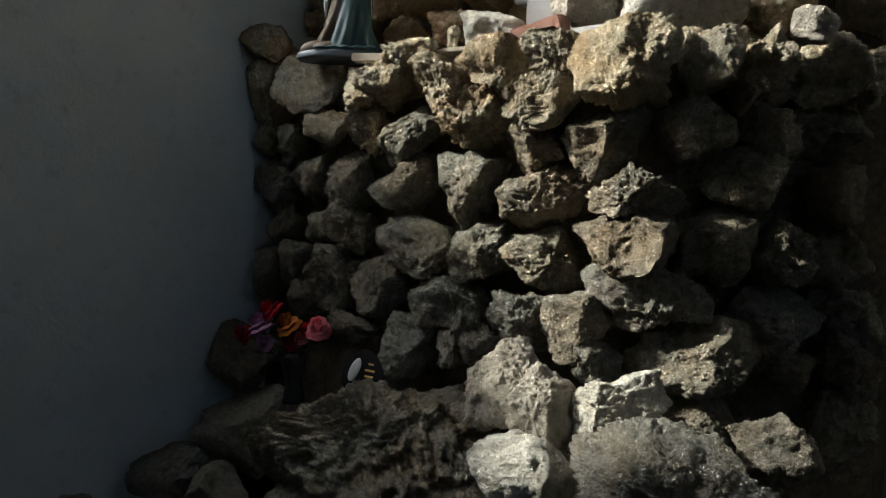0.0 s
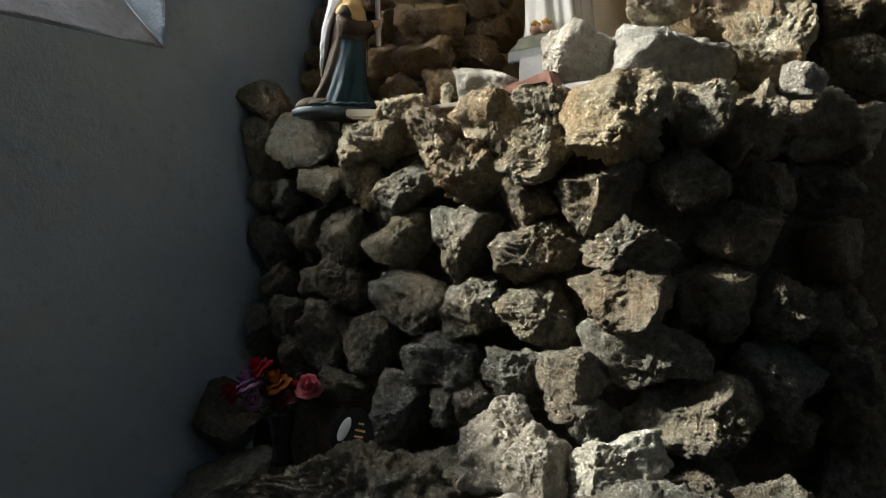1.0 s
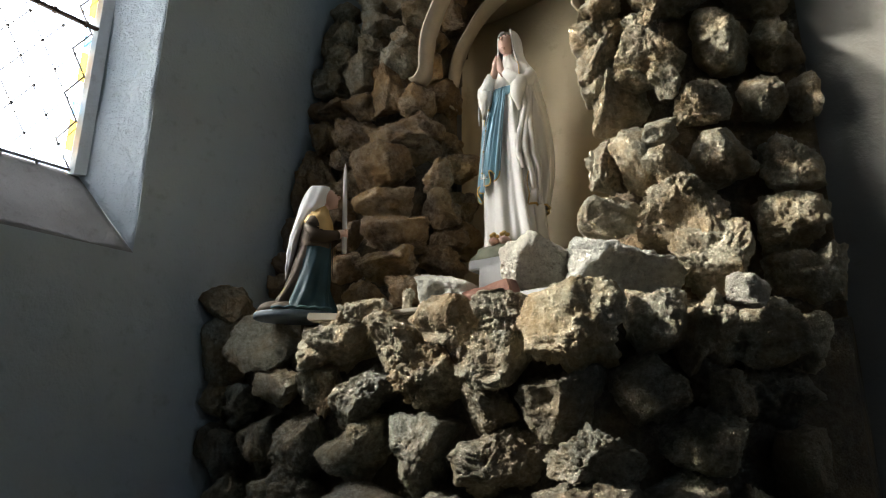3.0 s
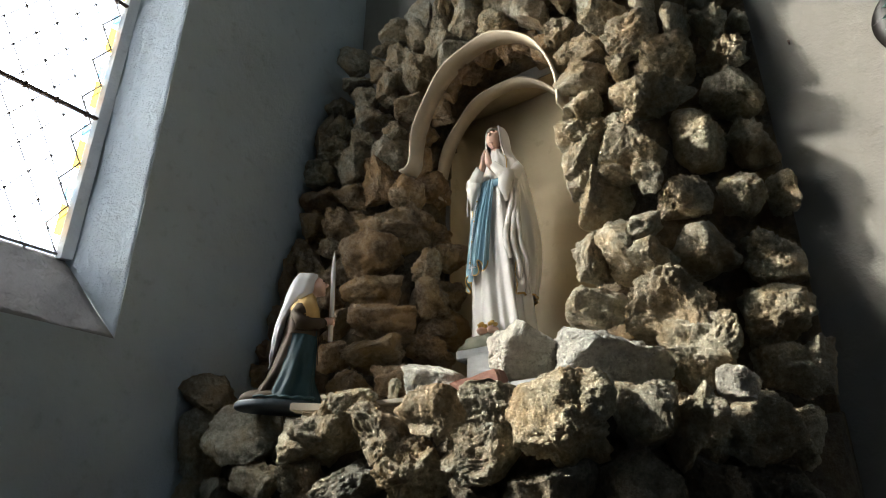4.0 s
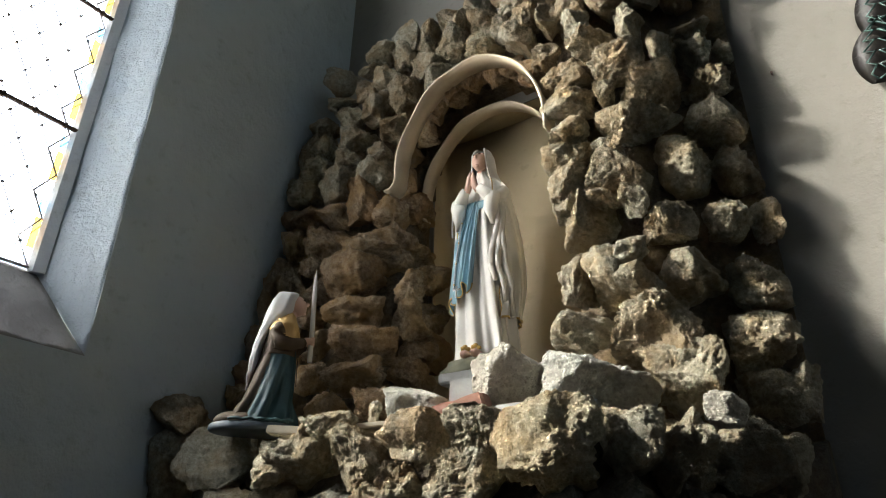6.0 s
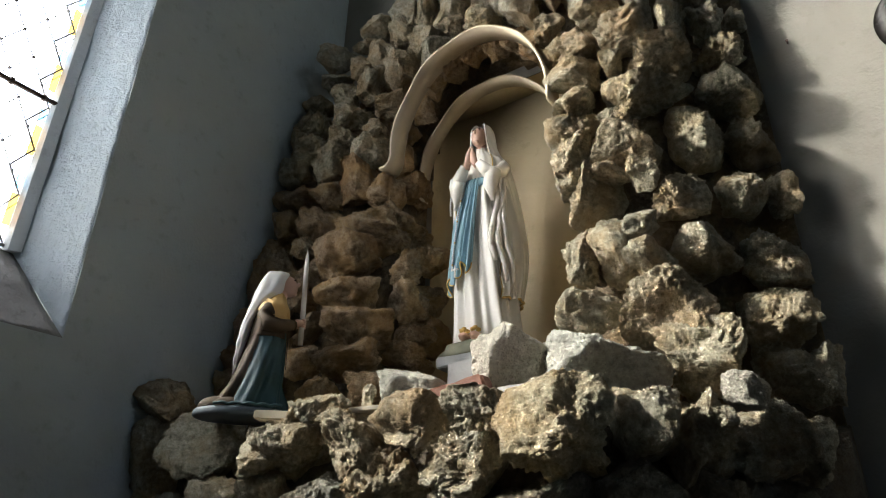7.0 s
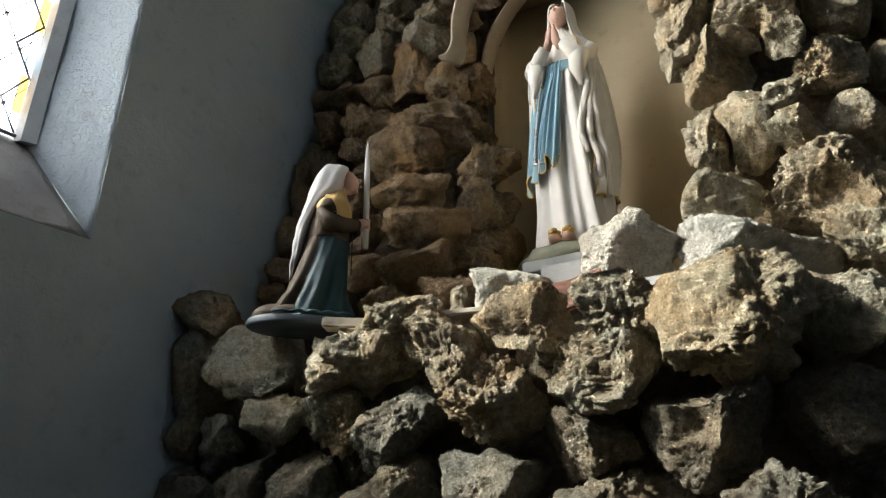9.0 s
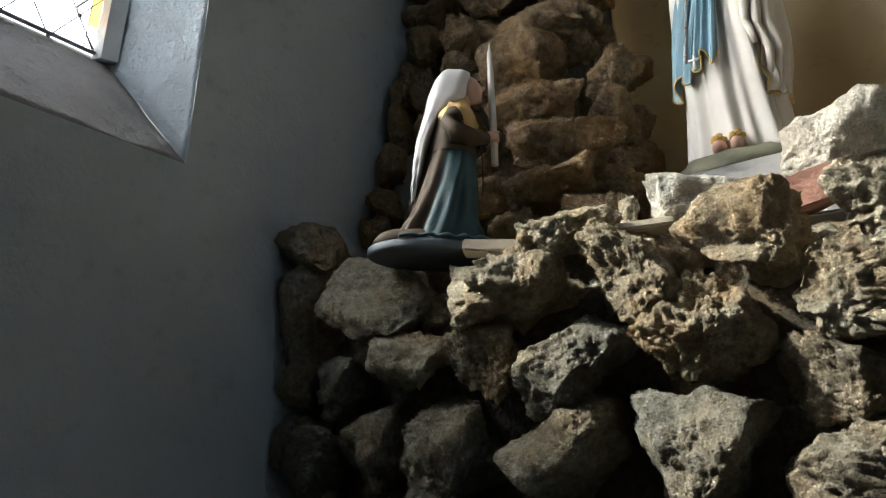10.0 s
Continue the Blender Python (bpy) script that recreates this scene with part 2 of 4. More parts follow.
def stone_mesh(name, seed, w, d, h, material, sub=5, rough=1.0, chop=9, lean=10):
    """One broken, pitted stone of that width, depth and height."""
    rng = np.random.RandomState(seed)
    ball, faces = BALLS[sub]
    p = np.sign(ball) * np.abs(ball) ** rng.uniform(0.62, 0.9)
    at = rng.rand(3) * 30
    p = p * (1 + 0.3 * field(ball * 1.2 + at) + 0.1 * field(ball * 2.6 + at + 7))[:, None]
    for _ in range(chop):      # flat breaks
        n = rng.normal(size=3)
        n /= np.linalg.norm(n)
        over = p @ n - rng.uniform(0.5, 0.86)
        p = p - np.outer(np.maximum(over, 0) * 0.97, n)
    for _ in range(3):         # broken-out hollows
        n = rng.normal(size=3)
        n /= np.linalg.norm(n)
        reach = np.maximum(0, 1 - np.linalg.norm(p - n * rng.uniform(0.8, 1.0), axis=1) / rng.uniform(0.4, 0.65))
        p = p - np.outer(reach * 0.26, n)
    size = np.array([w, d, h])
    for axis in range(3):
        lo, hi = p[:, axis].min(), p[:, axis].max()
        p[:, axis] = (p[:, axis] - (lo + hi) / 2) / (hi - lo)
    p = p * size
    out = ball / np.linalg.norm(ball, axis=1)[:, None]
    q = p * 5.0 + at
    warp = np.stack([field(q * 2 + 3), field(q * 2 + 11), field(q * 2 + 19)], 1) * 0.3
    big = field(q * 2.4 + warp)
    mid = field(q * 5.5 + warp * 2 + 5)
    ridge = 1 - 2 * np.abs(field(q * 3.6 + warp * 2 + 9))
    small = 1 - 2 * np.abs(field(q * 11.0 + warp * 2 + 7))
    holes = np.clip((field(q * 8.0 + warp * 3 + 23) - 0.2) / 0.22, 0, 1)
    pits = np.clip((field(q * 15.0 + warp * 3 + 13) - 0.22) / 0.25, 0, 1)
    crag = np.abs(field(q * 7.0 + warp * 2 + 29))
    tiny = field(q * 30.0 + 17)
    patch = np.clip(0.85 + 1.0 * field(q * 1.3 + 41), 0.45, 1.4)     # smooth and pitted sides
    off = 0.012 * big + 0.006 * mid + 0.005 * ridge + patch * (0.0035 * small - 0.006 * holes - 0.006 * pits - 0.006 * crag + 0.004 * tiny)
    p = p + out * (off * rough)[:, None]
    turn = np.array(Euler([radians(a) for a in rng.uniform(-lean, lean, 3)]).to_matrix())
    p = p @ turn.T
    me = bpy.data.meshes.new(name)
    me.from_pydata(p.tolist(), [], faces)
    me.materials.append(material)
    me.polygons.foreach_set("use_smooth", [True] * len(faces))
    return me


def stone_part(row, seed, parent, material=None, sub=5):
    x, y, z, w, d, h = row
    grow = 1.12 if z < 1.85 else 1.07
    ob = new("stone", stone_mesh("stone", seed, w * grow, d * 1.2, h * grow, material or STONE, sub))
    ob.location = (x, y, z)
    ob.parent = parent
    return ob


def loose_stone(name, row, seed, material, label, group="", sub=6, rough=1.0, lean=10, chop=8):
    x, y, z, w, d, h = row
    ob = new(name, stone_mesh(name, seed, w, d, h, material, sub, rough, chop, lean))
    ob.location = (x, y, z)
    return tagged(ob, label, "rock", group)


# ---- the setting ----
X_LEFT, GLASS = -0.03, -0.33
Y_NEAR, Y_FAR = -1.31, -3.22          # the window's opening in the wall's face
G_NEAR, G_FAR = -1.47, -3.06          # the glass
Z_SILL, Z_GLASS, Z_HEAD, Z_TOP = 2.165, 2.55, 7.6, 7.45


def setting(name, boxes, material, label):
    bm = bmesh.new()
    for b in boxes:
        add_box(bm, *b)
    return tagged(mesh_object(name, bm, material), label, name.split("_")[0], kind="structure")


setting("floor", [(-0.6, 12.2, -14.2, 0.3, -0.2, 0.0)], FLOOR, "worn grey stone floor of the chapel")
setting("ceiling", [(-0.6, 12.2, -14.2, 0.3, 8.8, 9.0)], CEILING, "plain pale plaster ceiling")
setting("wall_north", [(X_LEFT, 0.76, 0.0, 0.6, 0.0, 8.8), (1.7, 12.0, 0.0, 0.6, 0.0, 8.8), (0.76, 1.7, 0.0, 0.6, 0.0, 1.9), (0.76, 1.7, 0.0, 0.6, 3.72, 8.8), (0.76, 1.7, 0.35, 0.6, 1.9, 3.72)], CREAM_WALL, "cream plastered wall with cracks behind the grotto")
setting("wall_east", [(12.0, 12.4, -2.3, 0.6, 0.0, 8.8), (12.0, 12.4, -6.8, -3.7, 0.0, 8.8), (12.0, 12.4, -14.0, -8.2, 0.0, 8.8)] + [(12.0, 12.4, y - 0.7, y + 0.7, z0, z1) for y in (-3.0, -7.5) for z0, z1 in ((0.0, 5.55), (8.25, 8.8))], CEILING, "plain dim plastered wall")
setting("wall_south", [(-0.6, 12.2, -14.2, -14.0, 0.0, 8.8)], CEILING, "plain dim plastered wall")
setting("wall_west", [(-0.6, X_LEFT, Y_NEAR, 0.3, 0.0, 8.8), (-0.6, X_LEFT, -14.0, Y_FAR, 0.0, 8.8),
                      (-0.6, X_LEFT, Y_FAR, Y_NEAR, 0.0, Z_SILL - 0.0), (-0.6, X_LEFT, Y_FAR, Y_NEAR, Z_HEAD, 8.8)], WALL, "blue-grey plastered wall with a deep window")


def wavy_sheet(corners, nu, nv, amp, scale, thick):
    """A slab with a hand-trowelled face over four corners (a, b, c, d), thick away from its face."""
    a, b, c, d = (Vector(k) for k in corners)
    normal = (d - a).cross(b - a).normalized()
    bm = bmesh.new()
    grid = []
    for j in range(nv + 1):
        row = []
        for i in range(nu + 1):
            s, t = i / nu, j / nv
            p = (a * (1 - s) + b * s) * (1 - t) + (d * (1 - s) + c * s) * t
            edge = min(s, 1 - s, t, 1 - t) * 12
            row.append(bm.verts.new(p + normal * (noise.noise(p * scale) * amp * min(1, 0.35 + edge))))
        grid.append(row)
    for j in range(nv):
        for i in range(nu):
            bm.faces.new((grid[j][i], grid[j][i + 1], grid[j + 1][i + 1], grid[j + 1][i]))
    made = bmesh.ops.extrude_face_region(bm, geom=list(bm.faces))
    bmesh.ops.translate(bm, vec=-normal * thick, verts=[v for v in made["geom"] if isinstance(v, bmesh.types.BMVert)])
    bmesh.ops.recalc_face_normals(bm, faces=list(bm.faces))
    return bm


# the splayed window: jambs, steep sill, head
window = tagged(new("window_1"), "tall leaded window with splayed plaster reveal, glaring white", "window", kind="structure")
F = X_LEFT - 0.002
part("jamb", wavy_sheet([(F, Y_NEAR, Z_SILL), (GLASS, G_NEAR, Z_GLASS), (GLASS, G_NEAR, Z_TOP), (F, Y_NEAR, Z_HEAD)], 16, 80, 0.012, 6.0, 0.03), REVEAL, window, "rough white plastered reveal", True)
part("jamb", wavy_sheet([(GLASS, G_FAR, Z_GLASS), (F, Y_FAR, Z_SILL), (F, Y_FAR, Z_HEAD), (GLASS, G_FAR, Z_TOP)], 8, 40, 0.012, 6.0, 0.03), REVEAL, window, "rough white plastered reveal", True)
part("window_sill", wavy_sheet([(F, Y_FAR, Z_SILL), (GLASS, G_FAR, Z_GLASS), (GLASS, G_NEAR, Z_GLASS), (F, Y_NEAR, Z_SILL)], 14, 44, 0.012, 5.0, 0.03), SILL, window, "steep sill of worn brownish plaster", True)
part("head", wavy_sheet([(F, Y_NEAR, Z_HEAD), (GLASS, G_NEAR, Z_TOP), (GLASS, G_FAR, Z_TOP), (F, Y_FAR, Z_HEAD)], 8, 20, 0.01, 6.0, 0.03), REVEAL, window, "", True)
BARS = [3.29, 4.02, 4.75, 5.48, 6.21, 6.94]


def glass_material(name, tint, rough=0.0):
    m, nt, b = shader(name, tint, rough)
    b.inputs["Transmission Weight"].default_value = 1.0
    b.inputs["IOR"].default_value = 1.02
    return m


CLEAR = glass_material("old window glass", (0.97, 0.98, 1.0))
AMBER = glass_material("amber glass", (0.85, 0.42, 0.07), 0.1)
PALE_BLUE = glass_material("pale blue glass", (0.2, 0.5, 0.75), 0.1)

levels = [Z_GLASS, *BARS, Z_TOP]
for z0, z1 in zip(levels, levels[1:]):
    bm = bmesh.new()
    add_box(bm, GLASS - 0.004, GLASS, G_FAR, G_NEAR, z0 + 0.004, z1 - 0.004)
    pane = part("pane", bm, CLEAR, window)
    pane.visible_shadow = False
# white plaster fillet that splays round the glass
for edge, side in ((G_NEAR, 1), (G_FAR, -1)):
    bm = bmesh.new()
    low, high = ([bm.verts.new((GLASS + x, edge + side * y, z)) for x, y in ((0.002, -0.04), (0.03, -0.025), (0.05, 0.02), (0.002, 0.02))] for z in (Z_GLASS - 0.01, Z_TOP))
    for k in range(4):
        bm.faces.new((low[k], low[(k + 1) % 4], high[(k + 1) % 4], high[k]))
    bm.faces.new(low)
    bm.faces.new(high)
    bmesh.ops.recalc_face_normals(bm, faces=list(bm.faces))
    part("fillet", bm, FILLET, window, "white painted fillet beside the glass")
# border strips of coloured glass along the jamb
for i in range(14):
    z0 = Z_GLASS + 0.1 + i * 0.35
    for tint, glass, low, high in (("amber", AMBER, 0.0, 0.15), ("pale blue", PALE_BLUE, 0.18, 0.24)):
        bm = bmesh.new()
        add_box(bm, GLASS + 0.004, GLASS + 0.009, G_NEAR - 0.068, G_NEAR - 0.042, z0 + low, z0 + high)
        strip = part("border_pane", bm, glass, window, tint + " border glass")
        strip.visible_shadow = False
# saddle bars
for z in BARS:
    bm = bmesh.new()
    add_tube(bm, [(GLASS + 0.02, G_FAR, z), (GLASS + 0.02, G_NEAR + 0.012, z)], 0.011, 10)
    for k in range(12):
        y = G_NEAR - 0.08 - k * 0.14
        add_tube(bm, [(GLASS + 0.02, y - 0.006, z), (GLASS + 0.02, y + 0.006, z)], 0.017, 10)
    part("saddle_bar", bm, IRON, window, "rusty iron saddle bar", True)
# lead cames in a lattice of diamonds
DW, DH = 0.14, 0.23
wide, tall = G_NEAR - 0.03 - G_FAR, Z_TOP - Z_GLASS
for slope in (1, -1):
    c = -wide * DH / DW if slope > 0 else 0.0
    k = -int(wide / DW) - 1 if slope > 0 else 0
    bm = bmesh.new()
    while True:
        start = k * DH
        if start > tall + (0 if slope > 0 else wide * DH / DW):
            break
        pts = []
        for s in (0.0, wide):
            pts.append((s, start + slope * s * DH / DW))
        (s0, h0), (s1, h1) = pts
        def clip(h):
            return (h - h0) / (h1 - h0)
        t0, t1 = sorted((clip(0.0), clip(tall)))
        t0, t1 = max(0, t0), min(1, t1)
        if t1 > t0:
            a = (GLASS + 0.004, G_NEAR - 0.03 - (s0 + (s1 - s0) * t0), Z_GLASS + h0 + (h1 - h0) * t0)
            b = (GLASS + 0.004, G_NEAR - 0.03 - (s0 + (s1 - s0) * t1), Z_GLASS + h0 + (h1 - h0) * t1)
            add_tube(bm, [a, b], 0.002, 6)
        k += 1
    part("lead_came", bm, LEAD, window, "thin lead cames in diamonds", True)
bm = bmesh.new()
for i in range(int(wide / DW) * 2 + 2):
    for j in range(int(tall / DH) * 2 + 2):
        if (i + j) % 2 == 0:
            y, z = G_NEAR - 0.03 - i * DW / 2, Z_GLASS + j * DH / 2
            if y > G_FAR + 0.01 and z < Z_TOP - 0.01:
                bmesh.ops.create_icosphere(bm, subdivisions=1, radius=0.0085, matrix=Matrix.Translation((GLASS + 0.006, y, z)))
part("solder_knot", bm, LEAD, window, "", True)
bm = bmesh.new()
add_tube(bm, [(GLASS + 0.006, G_NEAR - 0.07, Z_GLASS), (GLASS + 0.006, G_NEAR - 0.07, Z_TOP)], 0.0015, 6)
zigzag = [(GLASS + 0.008, G_NEAR - 0.045 - (DW / 2 if k % 2 else 0.0), Z_GLASS + 0.02 + k * DH / 2) for k in range(int(2 * (Z_TOP - Z_GLASS) / DH))]
add_tube(bm, zigzag, 0.0048, 6)
add_tube(bm, [(GLASS + 0.006, G_FAR, Z_GLASS + 0.01), (GLASS + 0.006, G_NEAR, Z_GLASS + 0.01)], 0.007, 6)
part("edge_came", bm, LEAD, window, "", True)


# ---- the grotto ----
grotto = tagged(new("grotto"), "artificial grotto of rough brown tufa stones against plaster wall", "grotto")


def core_front(x, z):
    """How far the mortar core stands out of the wall."""
    if z < 1.8:
        front = 0.78 + 0.16 * max(0, 1.2 - z) - 0.03 * max(0, (z - 1.65) / 0.15)
        return max(0.05, front - 1.0 * max(0, x - 1.85))
    if x < 1.25:
        front = 0.38 - 0.14 * (z - 1.9)
    else:
        front = 0.3 - 0.06 * (z - 1.9)
    return max(0.03, min(front, 0.4) - 0.85 * max(0, x - 2.0))


def crown(x):
    """The height of the grotto's outline."""
    return 4.22 - 0.3 * max(0, 0.55 - x) / 0.55 - 0.1 * max(0, x - 1.9)


NICHE_X0, NICHE_X1, SPRING, RISE = 0.8, 1.66, 3.2, 0.56


def in_niche(x, z, grow=0.0):
    if not NICHE_X0 - grow < x < NICHE_X1 + grow or z < 2.0:
        return False
    if z < SPRING:
        return True
    c, r = (NICHE_X0 + NICHE_X1) / 2, (NICHE_X1 - NICHE_X0) / 2 + grow
    return ((x - c) / r) ** 2 + ((z - SPRING) / (RISE + grow)) ** 2 < 1


def relief_box(x0, x1, z0, z1, step, front, keep, back=0.0):
    """A rough mortar mass between the wall and front(x, z), over a grid where keep(x, z)."""
    nx, nz = int(round((x1 - x0) / step)), int(round((z1 - z0) / step))
    bm = bmesh.new()
    cells = {}
    for i in range(nx):
        for j in range(nz):
            if keep(x0 + (i + 0.5) * step, z0 + (j + 0.5) * step):
                cells[i, j] = True
    corner = {}

    def at(i, j, f):
        if (i, j, f) not in corner:
            x, z = x0 + i * step, z0 + j * step
            y = -front(x, z) - 0.03 * noise.noise((x * 7, z * 7, 1.5)) - 0.012 * noise.noise((x * 22, z * 22, 4)) if f else -back
            corner[i, j, f] = bm.verts.new((x, y, z))
        return corner[i, j, f]

    for i, j in cells:
        bm.faces.new((at(i, j, 1), at(i + 1, j, 1), at(i + 1, j + 1, 1), at(i, j + 1, 1)))
        for di, dj, p, q in ((-1, 0, (0, 1), (0, 0)), (1, 0, (1, 0), (1, 1)), (0, -1, (0, 0), (1, 0)), (0, 1, (1, 1), (0, 1))):
            if (i + di, j + dj) not in cells:
                a, b = (i + p[0], j + p[1]), (i + q[0], j + q[1])
                bm.faces.new((at(*a, 0), at(*b, 0), at(*b, 1), at(*a, 1)))
    bmesh.ops.recalc_face_normals(bm, faces=list(bm.faces))
    return bm


part("lower_core", relief_box(X_LEFT + 0.004, 2.4, 0.004, 1.8, 0.05, core_front, lambda x, z: True, 0.004), MORTAR, grotto, "dark mortar between the stones", True)
# upper joints use the mortar colour that is lightened as if lit
part("upper_core", relief_box(X_LEFT + 0.004, 2.42, 1.8, 4.2, 0.04, core_front, lambda x, z: z < crown(x) - 0.1 and not in_niche(x, z, 0.05), 0.004), LIT_MORTAR, grotto, "brown mortar between the stones, coloured as lit", True)

# the niche's plaster shell, hollowed into the wall
bm = bmesh.new()
rows = []
for i in range(61):
    a = math.pi * i / 60
    x = 1.23 - 0.462 * math.copysign(abs(math.cos(a)) ** 0.45, math.cos(a))
    y = -0.004 + 0.13 * abs(math.sin(a)) ** 0.45
    rows.append([bm.verts.new((x, y, z)) for z in (1.91, 2.3, 2.8, 3.3, 3.71)])
for a, b in zip(rows, rows[1:]):
    for k in range(4):
        bm.faces.new((a[k], a[k + 1], b[k + 1], b[k]))
bm.faces.new([r[-1] for r in rows])
bm.faces.new([r[0] for r in rows])
part("niche_back", bm, NICHE, grotto, "smooth ochre-cream plaster shell of the niche", True)


def band(y0, y1, cx, rx, z0, rz, from_deg, to_deg, foot, thick=0.012):
    """A bent strip that frames the arch, with a flared left foot."""
    path = []
    if foot:
        path += [(cx - rx - foot, z0 - 0.035), (cx - rx - foot * 0.5, z0 - 0.03), (cx - rx - 0.012, z0 - 0.005)]
    n = 40
    for i in range(n + 1):
        a = radians(from_deg + (to_deg - from_deg) * i / n)
        path.append((cx + rx * math.cos(a), z0 + 0.03 * bool(foot) + rz * math.sin(a)))
    bm = bmesh.new()
    prev = None
    for i, (x, z) in enumerate(path):
        xa, za = path[max(0, i - 1)]
        xb, zb = path[min(len(path) - 1, i + 1)]
        n2 = Vector((-(zb - za), 0, xb - xa)).normalized() * thick
        wob = 0.006 * math.sin(i * 0.7)
        ring = [bm.verts.new(v) for v in ((x, y0 + wob, z), (x, y1, z), (x + n2.x, y1, z + n2.z), (x + n2.x, y0 + wob, z + n2.z))]
        if prev:
            for k in range(4):
                bm.faces.new((prev[k], prev[(k + 1) % 4], ring[(k + 1) % 4], ring[k]))
        else:
            bm.faces.new(ring)
        prev = ring
    bm.faces.new(prev)
    bmesh.ops.recalc_face_normals(bm, faces=list(bm.faces))
    return bm


part("arch_band", band(-0.40, -0.29, 1.22, 0.425, 3.19, 0.56, 180, -4, 0.07), BAND, grotto, "bent cream strip framing the niche arch", True)
part("arch_band", band(-0.16, -0.07, 1.2, 0.41, 3.13, 0.52, 184, 0, 0.0), BAND, grotto, "bent cream strip at the back of the arch", True)

COURSE_A = [(0.04, -0.86, 1.99, 0.24, 0.2, 0.18), (0.03, -0.85, 1.78, 0.19, 0.22, 0.28), (0.34, -0.84, 1.78, 0.28, 0.24, 0.23), (0.7, -0.87, 1.75, 0.19, 0.18, 0.19), (0.84, -0.86, 1.76, 0.22, 0.2, 0.21), (0.98, -0.89, 1.85, 0.25, 0.14, 0.09), (1.11, -0.86, 1.74, 0.2, 0.2, 0.22), (1.35, -0.87, 1.78, 0.21, 0.17, 0.15), (1.6, -0.88, 1.78, 0.19, 0.16, 0.14), (1.83, -0.84, 1.72, 0.28, 0.23, 0.22), (2.0, -0.72, 1.74, 0.19, 0.18, 0.18), (2.12, -0.6, 1.71, 0.19, 0.19, 0.21), (2.26, -0.46, 1.7, 0.2, 0.18, 0.18), (2.34, -0.4, 1.68, 0.09, 0.13, 0.18)]
COURSE_B = [(0.03, -0.85, 1.57, 0.14, 0.16, 0.2), (0.23, -0.85, 1.53, 0.15, 0.15, 0.16), (0.48, -0.85, 1.6, 0.23, 0.17, 0.14), (0.73, -0.85, 1.58, 0.18, 0.17, 0.18), (0.96, -0.83, 1.55, 0.23, 0.21, 0.21), (1.24, -0.84, 1.61, 0.23, 0.2, 0.2), (1.54, -0.86, 1.65, 0.23, 0.19, 0.17), (1.48, -0.84, 1.49, 0.2, 0.17, 0.15), (1.72, -0.82, 1.51, 0.23, 0.21, 0.22), (1.96, -0.72, 1.55, 0.24, 0.2, 0.19), (2.13, -0.56, 1.53, 0.16, 0.16, 0.17), (2.27, -0.41, 1.52, 0.17, 0.17, 0.18)]
COURSE_C = [(0.03, -0.86, 1.38, 0.12, 0.14, 0.17), (0.13, -0.87, 1.33, 0.13, 0.15, 0.19), (0.35, -0.84, 1.38, 0.18, 0.19, 0.23), (0.61, -0.83, 1.35, 0.21, 0.23, 0.27), (0.92, -0.82, 1.35, 0.26, 0.23, 0.23), (1.24, -0.82, 1.37, 0.23, 0.24, 0.27), (1.52, -0.83, 1.33, 0.29, 0.22, 0.19), (1.85, -0.85, 1.35, 0.26, 0.19, 0.15), (2.07, -0.62, 1.41, 0.26, 0.19, 0.16), (2.27, -0.44, 1.35, 0.16, 0.16, 0.19)]
COURSE_D = [(0.18, -0.89, 1.17, 0.14, 0.14, 0.16), (0.42, -0.88, 1.18, 0.19, 0.16, 0.14), (0.63, -0.88, 1.17, 0.17, 0.17, 0.19), (0.99, -0.84, 1.14, 0.37, 0.27, 0.21), (1.33, -0.87, 1.14, 0.22, 0.2, 0.2), (1.53, -0.86, 1.13, 0.27, 0.23, 0.21), (1.83, -0.86, 1.21, 0.28, 0.21, 0.17), (2.03, -0.68, 1.19, 0.19, 0.2, 0.24), (2.17, -0.56, 1.17, 0.2, 0.18, 0.19), (2.31, -0.42, 1.17, 0.15, 0.16, 0.19)]
COURSE_E = [(0.11, -0.93, 0.95, 0.14, 0.17, 0.23), (0.32, -0.92, 1.01, 0.15, 0.16, 0.19), (0.56, -0.9, 0.97, 0.2, 0.23, 0.28), (0.82, -0.89, 0.96, 0.29, 0.24, 0.23), (1.2, -0.91, 0.94, 0.29, 0.23, 0.2), (1.5, -0.93, 0.94, 0.23, 0.18, 0.16), (1.72, -0.93, 0.95, 0.2, 0.18, 0.17), (1.89, -0.83, 1.05, 0.35, 0.24, 0.18), (2.17, -0.59, 0.96, 0.23, 0.22, 0.22), (2.34, -0.44, 0.99, 0.16, 0.15, 0.16)]
COURSE_F = [(0.42, -0.96, 0.87, 0.16, 0.14, 0.14), (0.73, -0.97, 0.8, 0.24, 0.16, 0.11), (1.02, -0.95, 0.77, 0.26, 0.23, 0.23), (1.26, -0.98, 0.81, 0.1, 0.13, 0.12), (1.38, -0.97, 0.83, 0.14, 0.14, 0.16), (1.8, -0.97, 0.86, 0.14, 0.13, 0.14), (2.0, -0.76, 0.88, 0.34, 0.26, 0.21), (2.21, -0.6, 0.84, 0.16, 0.15, 0.15), (2.35, -0.46, 0.84, 0.16, 0.16, 0.18), (2.04, -0.8, 0.71, 0.22, 0.17, 0.16), (2.36, -0.49, 0.67, 0.17, 0.18, 0.2), (0.93, -1.02, 0.64, 0.14, 0.13, 0.14)]
